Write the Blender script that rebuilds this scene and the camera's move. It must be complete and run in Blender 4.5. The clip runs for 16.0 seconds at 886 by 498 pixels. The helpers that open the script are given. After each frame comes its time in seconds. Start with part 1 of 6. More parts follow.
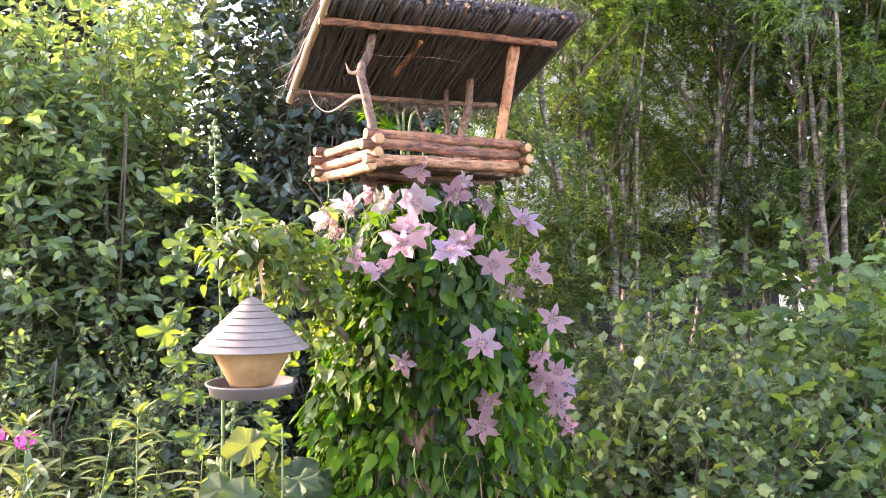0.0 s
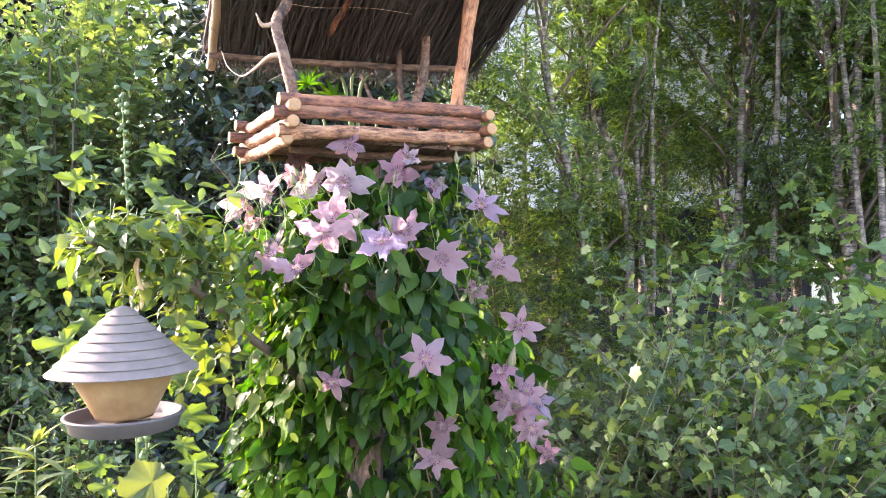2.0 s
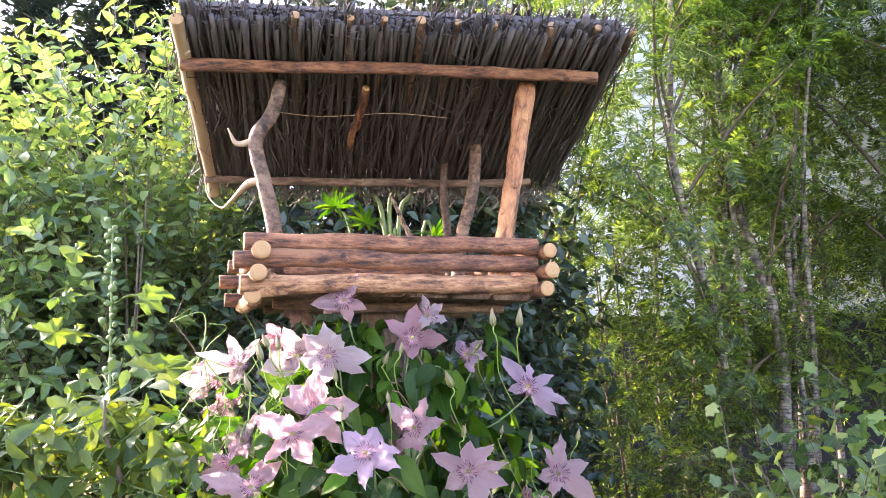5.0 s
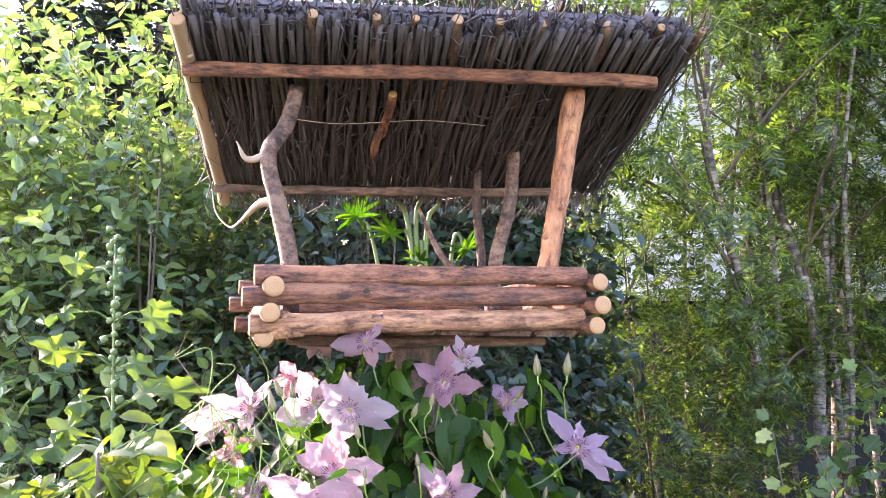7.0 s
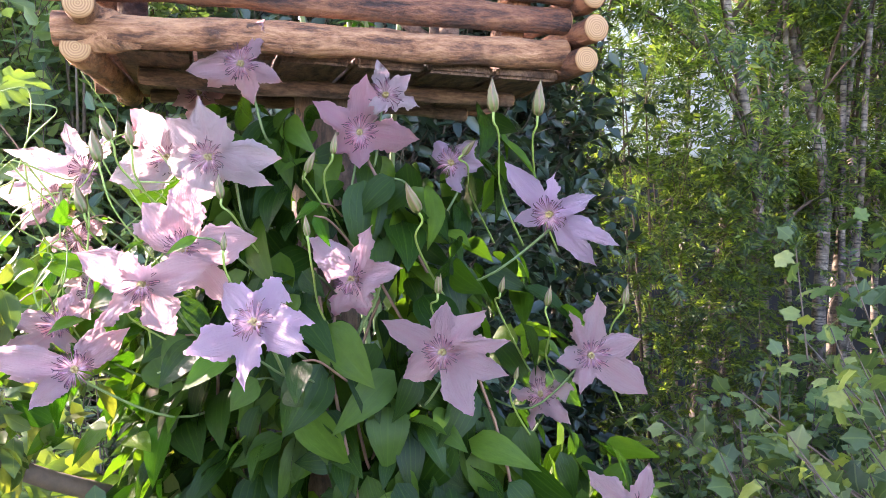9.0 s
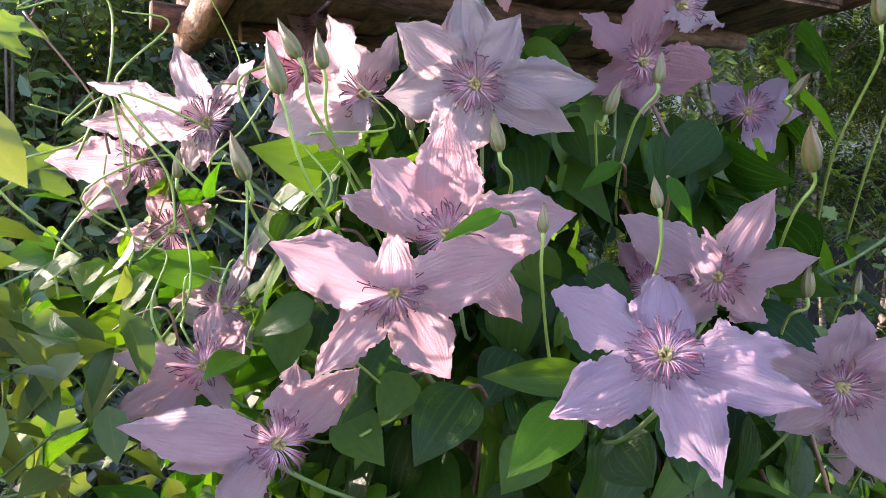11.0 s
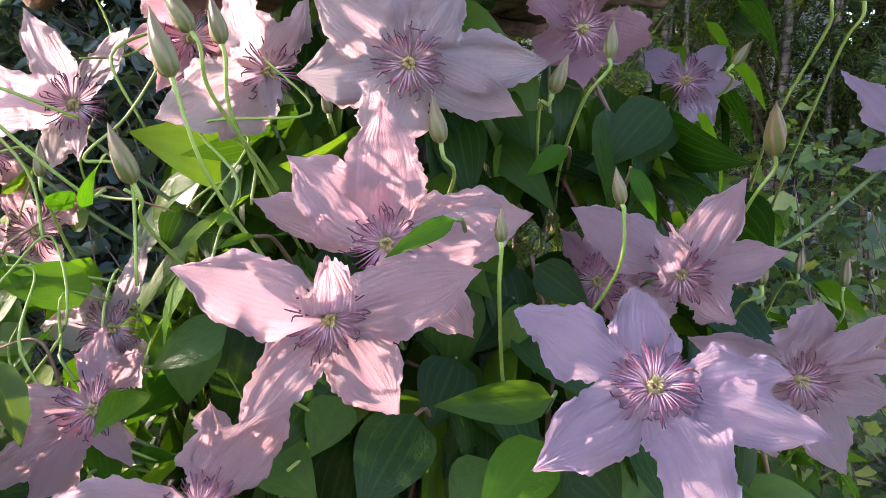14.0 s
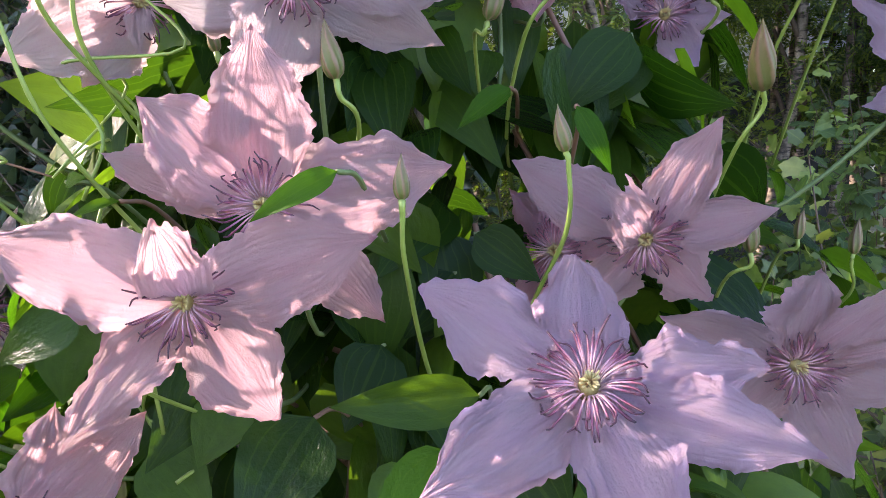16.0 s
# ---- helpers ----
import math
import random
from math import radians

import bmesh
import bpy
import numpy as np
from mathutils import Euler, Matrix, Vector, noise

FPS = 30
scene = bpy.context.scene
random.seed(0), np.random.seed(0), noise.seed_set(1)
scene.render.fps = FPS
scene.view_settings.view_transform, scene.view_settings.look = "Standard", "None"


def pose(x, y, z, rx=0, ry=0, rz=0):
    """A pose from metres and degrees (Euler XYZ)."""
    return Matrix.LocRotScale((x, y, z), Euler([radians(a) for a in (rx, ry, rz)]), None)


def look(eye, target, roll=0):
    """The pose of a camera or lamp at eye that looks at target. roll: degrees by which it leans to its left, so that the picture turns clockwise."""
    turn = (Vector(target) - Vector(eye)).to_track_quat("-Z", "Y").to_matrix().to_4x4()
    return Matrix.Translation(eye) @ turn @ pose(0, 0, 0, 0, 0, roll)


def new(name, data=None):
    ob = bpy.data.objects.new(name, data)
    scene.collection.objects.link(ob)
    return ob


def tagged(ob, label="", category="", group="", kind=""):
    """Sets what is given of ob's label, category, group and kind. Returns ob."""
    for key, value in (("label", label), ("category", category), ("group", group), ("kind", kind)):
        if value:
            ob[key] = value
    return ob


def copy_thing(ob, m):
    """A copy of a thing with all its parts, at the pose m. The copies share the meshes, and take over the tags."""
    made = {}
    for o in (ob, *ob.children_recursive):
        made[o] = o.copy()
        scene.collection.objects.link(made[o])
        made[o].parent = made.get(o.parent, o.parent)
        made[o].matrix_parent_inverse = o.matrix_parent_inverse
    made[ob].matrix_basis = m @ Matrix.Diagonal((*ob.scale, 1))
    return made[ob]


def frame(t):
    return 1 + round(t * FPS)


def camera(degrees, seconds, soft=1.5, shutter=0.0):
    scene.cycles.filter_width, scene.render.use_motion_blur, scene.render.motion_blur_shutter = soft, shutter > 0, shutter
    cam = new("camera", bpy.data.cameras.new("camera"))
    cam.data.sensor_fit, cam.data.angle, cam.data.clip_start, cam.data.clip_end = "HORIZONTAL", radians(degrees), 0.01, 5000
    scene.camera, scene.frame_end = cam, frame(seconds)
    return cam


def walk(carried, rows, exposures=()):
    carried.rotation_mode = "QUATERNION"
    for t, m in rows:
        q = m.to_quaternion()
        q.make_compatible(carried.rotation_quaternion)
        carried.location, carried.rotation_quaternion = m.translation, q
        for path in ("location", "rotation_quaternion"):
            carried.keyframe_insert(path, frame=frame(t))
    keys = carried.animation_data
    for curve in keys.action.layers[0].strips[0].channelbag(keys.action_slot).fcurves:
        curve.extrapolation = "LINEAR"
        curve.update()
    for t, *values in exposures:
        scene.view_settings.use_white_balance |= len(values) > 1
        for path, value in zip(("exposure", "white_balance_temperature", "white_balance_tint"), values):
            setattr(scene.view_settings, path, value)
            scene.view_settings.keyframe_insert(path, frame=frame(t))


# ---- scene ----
cam = camera(60.4, 16.0, soft=0.9)
ROWS = [
    (0.0, (0.108, 0.004, 1.494), (0.004, 1.999, 1.571), 0.5),
    (0.5, (0.097, 0.022, 1.476), (-0.003, 2.019, 1.526), 0.6),
    (1.0, (0.13, 0.103, 1.473), (0.019, 2.1, 1.498), 0.4),
    (1.5, (0.213, 0.241, 1.495), (0.076, 2.236, 1.518), 0.2),
    (2.0, (0.271, 0.381, 1.508), (0.094, 2.372, 1.562), -0.4),
    (2.5, (0.254, 0.544, 1.502), (0.025, 2.528, 1.608), -1.4),
    (3.0, (0.258, 0.633, 1.5), (-0.042, 2.604, 1.656), -1.9),
    (3.5, (0.338, 0.684, 1.481), (-0.052, 2.636, 1.675), -1.8),
    (4.0, (0.44, 0.73, 1.549), (-0.029, 2.66, 1.782), -1.2),
    (4.5, (0.454, 0.772, 1.628), (-0.062, 2.685, 1.901), -0.2),
    (4.7, (0.423, 0.811, 1.647), (-0.101, 2.719, 1.941), -0.0),
    (6.8, (0.328, 0.982, 1.784), (-0.262, 2.878, 2.025), 0.9),
    (7.0, (0.329, 0.981, 1.777), (-0.255, 2.882, 1.992), 0.9),
    (7.5, (0.314, 0.995, 1.713), (-0.248, 2.91, 1.848), 0.7),
    (8.0, (0.297, 1.032, 1.667), (-0.242, 2.958, 1.707), 0.8),
    (8.5, (0.304, 1.146, 1.638), (-0.243, 3.07, 1.591), 1.0),
    (9.0, (0.306, 1.31, 1.646), (-0.261, 3.225, 1.531), 1.4),
    (9.5, (0.277, 1.369, 1.653), (-0.368, 3.257, 1.507), 1.3),
    (10.0, (0.137, 1.424, 1.613), (-0.427, 3.339, 1.492), 1.1),
    (10.2, (0.087, 1.439, 1.607), (-0.416, 3.373, 1.519), 1.0),
    (12.3, (-0.042, 1.493, 1.63), (-0.222, 3.482, 1.522), 0.7),
    (12.5, (-0.047, 1.5, 1.628), (-0.205, 3.489, 1.493), 0.5),
    (13.0, (-0.048, 1.517, 1.63), (-0.153, 3.504, 1.429), -0.0),
    (13.5, (-0.039, 1.528, 1.637), (-0.093, 3.513, 1.401), -0.5),
    (14.0, (-0.037, 1.521, 1.639), (-0.055, 3.508, 1.41), -0.9),
    (14.5, (-0.037, 1.51, 1.632), (-0.036, 3.498, 1.418), -1.1),
    (15.0, (-0.028, 1.498, 1.627), (-0.026, 3.488, 1.42), -1.4),
    (15.5, (-0.016, 1.526, 1.628), (-0.034, 3.511, 1.388), -1.6),
    (16.0, (0.002, 1.585, 1.625), (-0.059, 3.564, 1.342), -2.0),
]
WIDE_STOPS, CLOSE_STOPS = 3.86, 3.04
walk(cam, [(t, look(eye, target, roll)) for t, eye, target, roll in ROWS],
     [(0, WIDE_STOPS + 0.06, 7050, 35), (1.0, WIDE_STOPS + 0.08, 6850, 31), (2.0, WIDE_STOPS, 6550, 30), (4.7, WIDE_STOPS + 0.03, 6750, 30), (7.0, WIDE_STOPS + 0.05, 6450, 35), (8.0, WIDE_STOPS - 0.03, 6800, 33), (9.0, WIDE_STOPS - 0.05, 6450, 31), (9.5, WIDE_STOPS + 0.05, 6350, 31), (10.0, WIDE_STOPS - 0.42, 6250, 30), (12.5, CLOSE_STOPS, 6500, 28), (16, CLOSE_STOPS, 6500, 28)])

# ---- light: low sun from the left under a clear sky ----
SUN_FROM = Vector((-0.85, 0.24, 0.36)).normalized()
world = bpy.data.worlds.new("sky")
scene.world = world
world.use_nodes = True
wn = world.node_tree.nodes
sky = wn.new("ShaderNodeTexSky")
sky.sky_type, sky.sun_disc = "NISHITA", False
sky.sun_elevation = math.asin(SUN_FROM.z)
sky.sun_rotation = math.atan2(SUN_FROM.x, SUN_FROM.y)
wn["Background"].inputs[1].default_value = 0.15
world.node_tree.links.new(sky.outputs[0], wn["Background"].inputs[0])
sun = new("sun", bpy.data.lights.new("sun", "SUN"))
sun.data.energy, sun.data.angle, sun.data.color = 2.0, radians(0.5), (1.0, 0.86, 0.68)
sun.matrix_basis = look(SUN_FROM * 30, (0, 0, 0))


# ---- materials ----
def nodes_of(name):
    m = bpy.data.materials.new(name)
    m.use_nodes = True
    nt = m.node_tree
    return m, nt, nt.nodes, nt.nodes["Principled BSDF"], nt.nodes["Material Output"]


def math_node(nt, op, a, b=None, c=None):
    n = nt.nodes.new("ShaderNodeMath")
    n.operation = op
    for i, v in enumerate((a, b, c)):
        if v is None:
            continue
        if isinstance(v, (int, float)):
            n.inputs[i].default_value = v
        else:
            nt.links.new(v, n.inputs[i])
    return n.outputs[0]


def ramp(nt, fac, stops):
    n = nt.nodes.new("ShaderNodeValToRGB")
    el = n.color_ramp.elements
    while len(el) < len(stops):
        el.new(0.5)
    for e, (p, c) in zip(el, stops):
        e.position, e.color = p, (*c, 1)
    nt.links.new(fac, n.inputs[0])
    return n.outputs[0]


def mix(nt, fac, a, b, mode="MIX"):
    n = nt.nodes.new("ShaderNodeMix")
    n.data_type, n.blend_type = "RGBA", mode
    for sock, v in ((n.inputs[0], fac), (n.inputs[6], a), (n.inputs[7], b)):
        if isinstance(v, (int, float)):
            sock.default_value = v
        elif isinstance(v, tuple):
            sock.default_value = (*v, 1)
        else:
            nt.links.new(v, sock)
    return n.outputs[2]


def noise_tex(nt, scale, detail=4.0, rough=0.6, vector=None, stretch=None):
    n = nt.nodes.new("ShaderNodeTexNoise")
    n.inputs["Scale"].default_value, n.inputs["Detail"].default_value, n.inputs["Roughness"].default_value = scale, detail, rough
    if vector is None:
        vector = nt.nodes.new("ShaderNodeTexCoord").outputs["Object"]
    if stretch:
        m = nt.nodes.new("ShaderNodeMapping")
        m.inputs["Scale"].default_value = stretch
        nt.links.new(vector, m.inputs[0])
        vector = m.outputs[0]
    nt.links.new(vector, n.inputs["Vector"])
    return n.outputs[0]


def bump(nt, height, strength, dist, shader):
    n = nt.nodes.new("ShaderNodeBump")
    n.inputs["Strength"].default_value, n.inputs["Distance"].default_value = strength, dist
    nt.links.new(height, n.inputs["Height"])
    nt.links.new(n.outputs[0], shader.inputs["Normal"])
    return n.outputs[0]


def chance(nt):
    """A random value for each piece, joined or single."""
    g = nt.nodes.new("ShaderNodeNewGeometry").outputs["Random Per Island"]
    o = nt.nodes.new("ShaderNodeObjectInfo").outputs["Random"]
    return math_node(nt, "FRACT", math_node(nt, "ADD", g, o))


def uv_of(nt):
    u = nt.nodes.new("ShaderNodeUVMap")
    u.uv_map = "UVMap"
    s = nt.nodes.new("ShaderNodeSeparateXYZ")
    nt.links.new(u.outputs[0], s.inputs[0])
    return u.outputs[0], s.outputs[0], s.outputs[1]


def leaf_material(name, dark, mid, light, through_light=0.45, rough=0.42, veins=0.0, glow=(1.8, 1.65, 0.45), gloss=0.45):
    m, nt, nodes, p, out = nodes_of(name)
    dark, mid, light = [(r * 0.96, g * 0.80, q * 1.10) for r, g, q in (dark, mid, light)]
    c = chance(nt)
    col = ramp(nt, c, [(0.0, dark), (0.5, mid), (0.88, light), (1.0, tuple(min(1, a * b) for a, b in zip(light, (1.25, 1.15, 0.9))))])
    uv, u, v = uv_of(nt)
    blotch = noise_tex(nt, 5.0, 3.0, 0.6, uv)
    col = mix(nt, math_node(nt, "MULTIPLY", blotch, 0.5), col, dark)
    off = math_node(nt, "ABSOLUTE", math_node(nt, "SUBTRACT", u, 0.5))
    rib = math_node(nt, "LESS_THAN", off, 0.025)
    if veins:
        near = math_node(nt, "MINIMUM", math_node(nt, "ABSOLUTE", math_node(nt, "SUBTRACT", off, 0.17)), math_node(nt, "ABSOLUTE", math_node(nt, "SUBTRACT", off, 0.33)))
        side = math_node(nt, "MULTIPLY", math_node(nt, "LESS_THAN", near, 0.010), veins)
        net = noise_tex(nt, 14.0, 3.0, 0.7, uv)
        col = mix(nt, math_node(nt, "MULTIPLY", math_node(nt, "MAXIMUM", rib, side), 0.16), col, light)
        bump(nt, math_node(nt, "ADD", math_node(nt, "MULTIPLY", net, 0.5), math_node(nt, "ADD", blotch, math_node(nt, "MULTIPLY", math_node(nt, "MAXIMUM", rib, side), -0.6))), 0.6, 0.0018, p)
    else:
        col = mix(nt, math_node(nt, "MULTIPLY", rib, 0.25), col, light)
    nt.links.new(col, p.inputs["Base Color"])
    p.inputs["Roughness"].default_value = rough
    p.inputs["Specular IOR Level"].default_value = gloss
    t = nodes.new("ShaderNodeBsdfTranslucent")
    nt.links.new(mix(nt, 1.0, col, glow, "MULTIPLY"), t.inputs[0])
    ms = nodes.new("ShaderNodeMixShader")
    ms.inputs[0].default_value = through_light
    nt.links.new(p.outputs[0], ms.inputs[1])
    nt.links.new(t.outputs[0], ms.inputs[2])
    nt.links.new(ms.outputs[0], out.inputs[0])
    return m


def solid(name, a, b, scale=30.0, rough=0.7, relief=0.4, dist=0.002, stretch=None, detail=5.0, metal=0.0, vary=0.0):
    m, nt, nodes, p, out = nodes_of(name)
    n = noise_tex(nt, scale, detail, 0.65, stretch=stretch)
    big = noise_tex(nt, scale * 0.13, 2.0, 0.5, stretch=stretch)
    f = math_node(nt, "ADD", math_node(nt, "MULTIPLY", n, 0.65), math_node(nt, "MULTIPLY", big, 0.35))
    col = ramp(nt, f, [(0.32, a), (0.68, b)])
    if vary:
        h = nodes.new("ShaderNodeHueSaturation")
        nt.links.new(math_node(nt, "ADD", math_node(nt, "MULTIPLY", chance(nt), vary), 1 - vary / 2), h.inputs["Value"])
        nt.links.new(col, h.inputs["Color"])
        col = h.outputs[0]
    nt.links.new(col, p.inputs["Base Color"])
    p.inputs["Roughness"].default_value, p.inputs["Metallic"].default_value = rough, metal
    bump(nt, n, relief, dist, p)
    return m


def bark_material(name, a, b, c, scale=110.0):
    """Pine-like bark running along the log (local y): flaky skin, worn pale patches, dark knots and branch rings."""
    m, nt, nodes, p, out = nodes_of(name)
    n = noise_tex(nt, scale, 6.0, 0.75, stretch=(1, 0.25, 1))
    k = noise_tex(nt, scale * 0.28, 4.0, 0.65, stretch=(1, 0.4, 1))
    col = ramp(nt, n, [(0.38, a), (0.50, b), (0.64, c)])
    worn = ramp(nt, k, [(0.53, (0, 0, 0)), (0.62, (0.75, 0.75, 0.75))])
    col = mix(nt, worn, col, tuple(min(1.0, v * 1.12) for v in c))
    grime = ramp(nt, noise_tex(nt, scale * 0.2, 5.0, 0.7, stretch=(1, 0.7, 1)), [(0.34, (0.8, 0.8, 0.8)), (0.46, (0, 0, 0))])
    col = mix(nt, grime, col, a)
    knots = nodes.new("ShaderNodeTexVoronoi")
    knots.inputs["Scale"].default_value = 15.0
    nt.links.new(nodes.new("ShaderNodeTexCoord").outputs["Object"], knots.inputs["Vector"])
    edge = math_node(nt, "ADD", knots.outputs["Distance"], math_node(nt, "MULTIPLY", n, 0.10))
    dark = math_node(nt, "LESS_THAN", edge, 0.155)
    rings = ramp(nt, noise_tex(nt, 34.0, 2.0, 0.5, stretch=(0.08, 1, 0.08)), [(0.66, (0, 0, 0)), (0.70, (0.65, 0.65, 0.65))])
    col = mix(nt, math_node(nt, "MULTIPLY", dark, 0.8), mix(nt, rings, col, a), tuple(v * 0.3 for v in a))
    h = nodes.new("ShaderNodeHueSaturation")
    nt.links.new(math_node(nt, "ADD", math_node(nt, "MULTIPLY", chance(nt), 0.40), 0.80), h.inputs["Value"])
    nt.links.new(col, h.inputs["Color"])
    nt.links.new(h.outputs[0], p.inputs["Base Color"])
    p.inputs["Roughness"].default_value = 0.66
    bump(nt, math_node(nt, "ADD", math_node(nt, "ADD", n, k), math_node(nt, "MULTIPLY", dark, 0.6)), 1.0, 0.009, p)
    return m


def end_grain_material():
    m, nt, nodes, p, out = nodes_of("end_grain")
    uv, u, v = uv_of(nt)
    rings = math_node(nt, "SINE", math_node(nt, "ADD", math_node(nt, "MULTIPLY", v, 38.0), math_node(nt, "MULTIPLY", noise_tex(nt, 200.0, 3.0), 4.0)))
    col = ramp(nt, math_node(nt, "MULTIPLY_ADD", rings, 0.5, 0.5), [(0.0, (0.22, 0.108, 0.043)), (1.0, (0.36, 0.20, 0.088))])
    col = mix(nt, math_node(nt, "LESS_THAN", v, 0.10), col, (0.30, 0.15, 0.06))
    nt.links.new(col, p.inputs["Base Color"])
    p.inputs["Roughness"].default_value = 0.75
    return m


def birch_material():
    """Pale grey-tan bark with dark lenticels and bands."""
    m, nt, nodes, p, out = nodes_of("rowan_bark")
    n = noise_tex(nt, 14.0, 5.0, 0.7)
    band = noise_tex(nt, 22.0, 4.0, 0.7, stretch=(0.6, 0.6, 3.2))
    col = ramp(nt, n, [(0.36, (0.050, 0.037, 0.028)), (0.50, (0.16, 0.12, 0.09)), (0.70, (0.38, 0.31, 0.24))])
    col = mix(nt, ramp(nt, band, [(0.51, (0, 0, 0)), (0.58, (1, 1, 1))]), col, (0.045, 0.035, 0.028))
    nt.links.new(col, p.inputs["Base Color"])
    p.inputs["Roughness"].default_value = 0.8
    bump(nt, band, 0.6, 0.004, p)
    return m


def sepal_material(name, pale_a, pale_b, deep_a, deep_b):
    m, nt, nodes, p, out = nodes_of(name)
    uv, u, v = uv_of(nt)
    o = nodes.new("ShaderNodeObjectInfo").outputs["Random"]
    pale = mix(nt, o, pale_a, pale_b)
    deep = mix(nt, o, deep_a, deep_b)
    off = math_node(nt, "ABSOLUTE", math_node(nt, "SUBTRACT", u, 0.5))
    # three ribs that meet at base and tip, fine veins between them
    spread = math_node(nt, "MULTIPLY", off, 84.0)
    fine = math_node(nt, "SINE", math_node(nt, "ADD", spread, math_node(nt, "MULTIPLY", noise_tex(nt, 9.0, 3.0, 0.6, uv), 6.0)))
    mid = math_node(nt, "SUBTRACT", 1.0, math_node(nt, "MULTIPLY", off, 3.2))
    mid = math_node(nt, "MAXIMUM", mid, 0.0)
    base = math_node(nt, "POWER", math_node(nt, "MAXIMUM", math_node(nt, "SUBTRACT", 1.0, v), 0.0), 2.0)
    stripe = math_node(nt, "MULTIPLY", math_node(nt, "POWER", mid, 3.0), math_node(nt, "ADD", math_node(nt, "MULTIPLY", base, 0.5), 0.16))
    veins = math_node(nt, "MULTIPLY", math_node(nt, "GREATER_THAN", fine, 0.60), 0.10)
    blot = math_node(nt, "MULTIPLY", math_node(nt, "SUBTRACT", noise_tex(nt, 3.0, 3.0, 0.6, uv), 0.45), 0.5)
    tip = math_node(nt, "MULTIPLY", math_node(nt, "GREATER_THAN", v, 0.955), 0.35)
    f = math_node(nt, "ADD", math_node(nt, "ADD", stripe, veins), math_node(nt, "ADD", math_node(nt, "MAXIMUM", blot, 0.0), tip))
    n = nodes.new("ShaderNodeClamp")
    nt.links.new(f, n.inputs[0])
    col = mix(nt, 1.0, mix(nt, n.outputs[0], pale, deep), (0.95, 0.94, 0.91), "MULTIPLY")
    nt.links.new(col, p.inputs["Base Color"])
    p.inputs["Roughness"].default_value = 0.5
    p.inputs["Specular IOR Level"].default_value = 0.3
    wr = noise_tex(nt, 42.0, 4.0, 0.8, uv, stretch=(0.7, 1.5, 1.0))
    pleat = noise_tex(nt, 7.0, 2.0, 0.5, uv, stretch=(3.5, 0.5, 1.0))
    crinkle = bump(nt, math_node(nt, "ADD", math_node(nt, "MULTIPLY", fine, 0.09), math_node(nt, "ADD", wr, math_node(nt, "MULTIPLY", pleat, 0.6))), 1.0, 0.034, p)
    t = nodes.new("ShaderNodeBsdfTranslucent")
    nt.links.new(mix(nt, 1.0, col, (1.0, 0.92, 1.0), "MULTIPLY"), t.inputs[0])
    nt.links.new(crinkle, t.inputs["Normal"])
    ms = nodes.new("ShaderNodeMixShader")
    ms.inputs[0].default_value = 0.46
    nt.links.new(p.outputs[0], ms.inputs[1])
    nt.links.new(t.outputs[0], ms.inputs[2])
    nt.links.new(ms.outputs[0], out.inputs[0])
    return m


def graded(name, stops, rough=0.5, through_light=0.0, ribs=0.0, mottle=0.3):
    """Colour along the piece's own length (uv v)."""
    m, nt, nodes, p, out = nodes_of(name)
    uv, u, v = uv_of(nt)
    col = ramp(nt, v, stops)
    n = noise_tex(nt, 12.0, 3.0, 0.6, uv)
    col = mix(nt, math_node(nt, "MULTIPLY", n, mottle), col, stops[0][1])
    if ribs:
        wave = math_node(nt, "SINE", math_node(nt, "ADD", math_node(nt, "MULTIPLY", u, 37.7), math_node(nt, "MULTIPLY", n, 2.0)))
        col = mix(nt, math_node(nt, "MULTIPLY", math_node(nt, "MAXIMUM", wave, 0.0), ribs), col, (0.30, 0.15, 0.12))
        bump(nt, wave, 0.5, 0.0006, p)
    nt.links.new(col, p.inputs["Base Color"])
    p.inputs["Roughness"].default_value = rough
    if through_light:
        t = nodes.new("ShaderNodeBsdfTranslucent")
        nt.links.new(col, t.inputs[0])
        ms = nodes.new("ShaderNodeMixShader")
        ms.inputs[0].default_value = through_light
        nt.links.new(p.outputs[0], ms.inputs[1])
        nt.links.new(t.outputs[0], ms.inputs[2])
        nt.links.new(ms.outputs[0], out.inputs[0])
    return m


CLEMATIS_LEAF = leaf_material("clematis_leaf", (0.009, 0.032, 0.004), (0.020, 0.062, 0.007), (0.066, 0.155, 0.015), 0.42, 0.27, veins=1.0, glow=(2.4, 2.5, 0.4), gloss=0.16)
# fresh green; sunlight on the left flank is put into this colour too
FRESH_SUNLIT_LEAF = leaf_material("fresh_sunlit_leaf", (0.020, 0.095, 0.003), (0.046, 0.155, 0.005), (0.100, 0.215, 0.010), 0.46, 0.38, veins=1.0, glow=(1.4, 1.5, 0.35), gloss=0.12)
YOUNG_LEAF = leaf_material("young_leaf", (0.036, 0.084, 0.014), (0.072, 0.134, 0.020), (0.14, 0.205, 0.030), 0.5, 0.5, glow=(1.4, 1.36, 0.40))
LILAC_LEAF = leaf_material("lilac_leaf", (0.052, 0.110, 0.044), (0.125, 0.225, 0.075), (0.240, 0.355, 0.105), 0.50, 0.28, glow=(1.75, 1.8, 0.6))
ROWAN_LEAF = leaf_material("rowan_leaf", (0.024, 0.052, 0.021), (0.050, 0.095, 0.030), (0.140, 0.220, 0.050), 0.54, 0.34, glow=(3.0, 3.3, 0.6))
CURRANT_LEAF = leaf_material("currant_leaf", (0.032, 0.080, 0.018), (0.098, 0.200, 0.038), (0.225, 0.365, 0.070), 0.42, 0.60, veins=0.6)
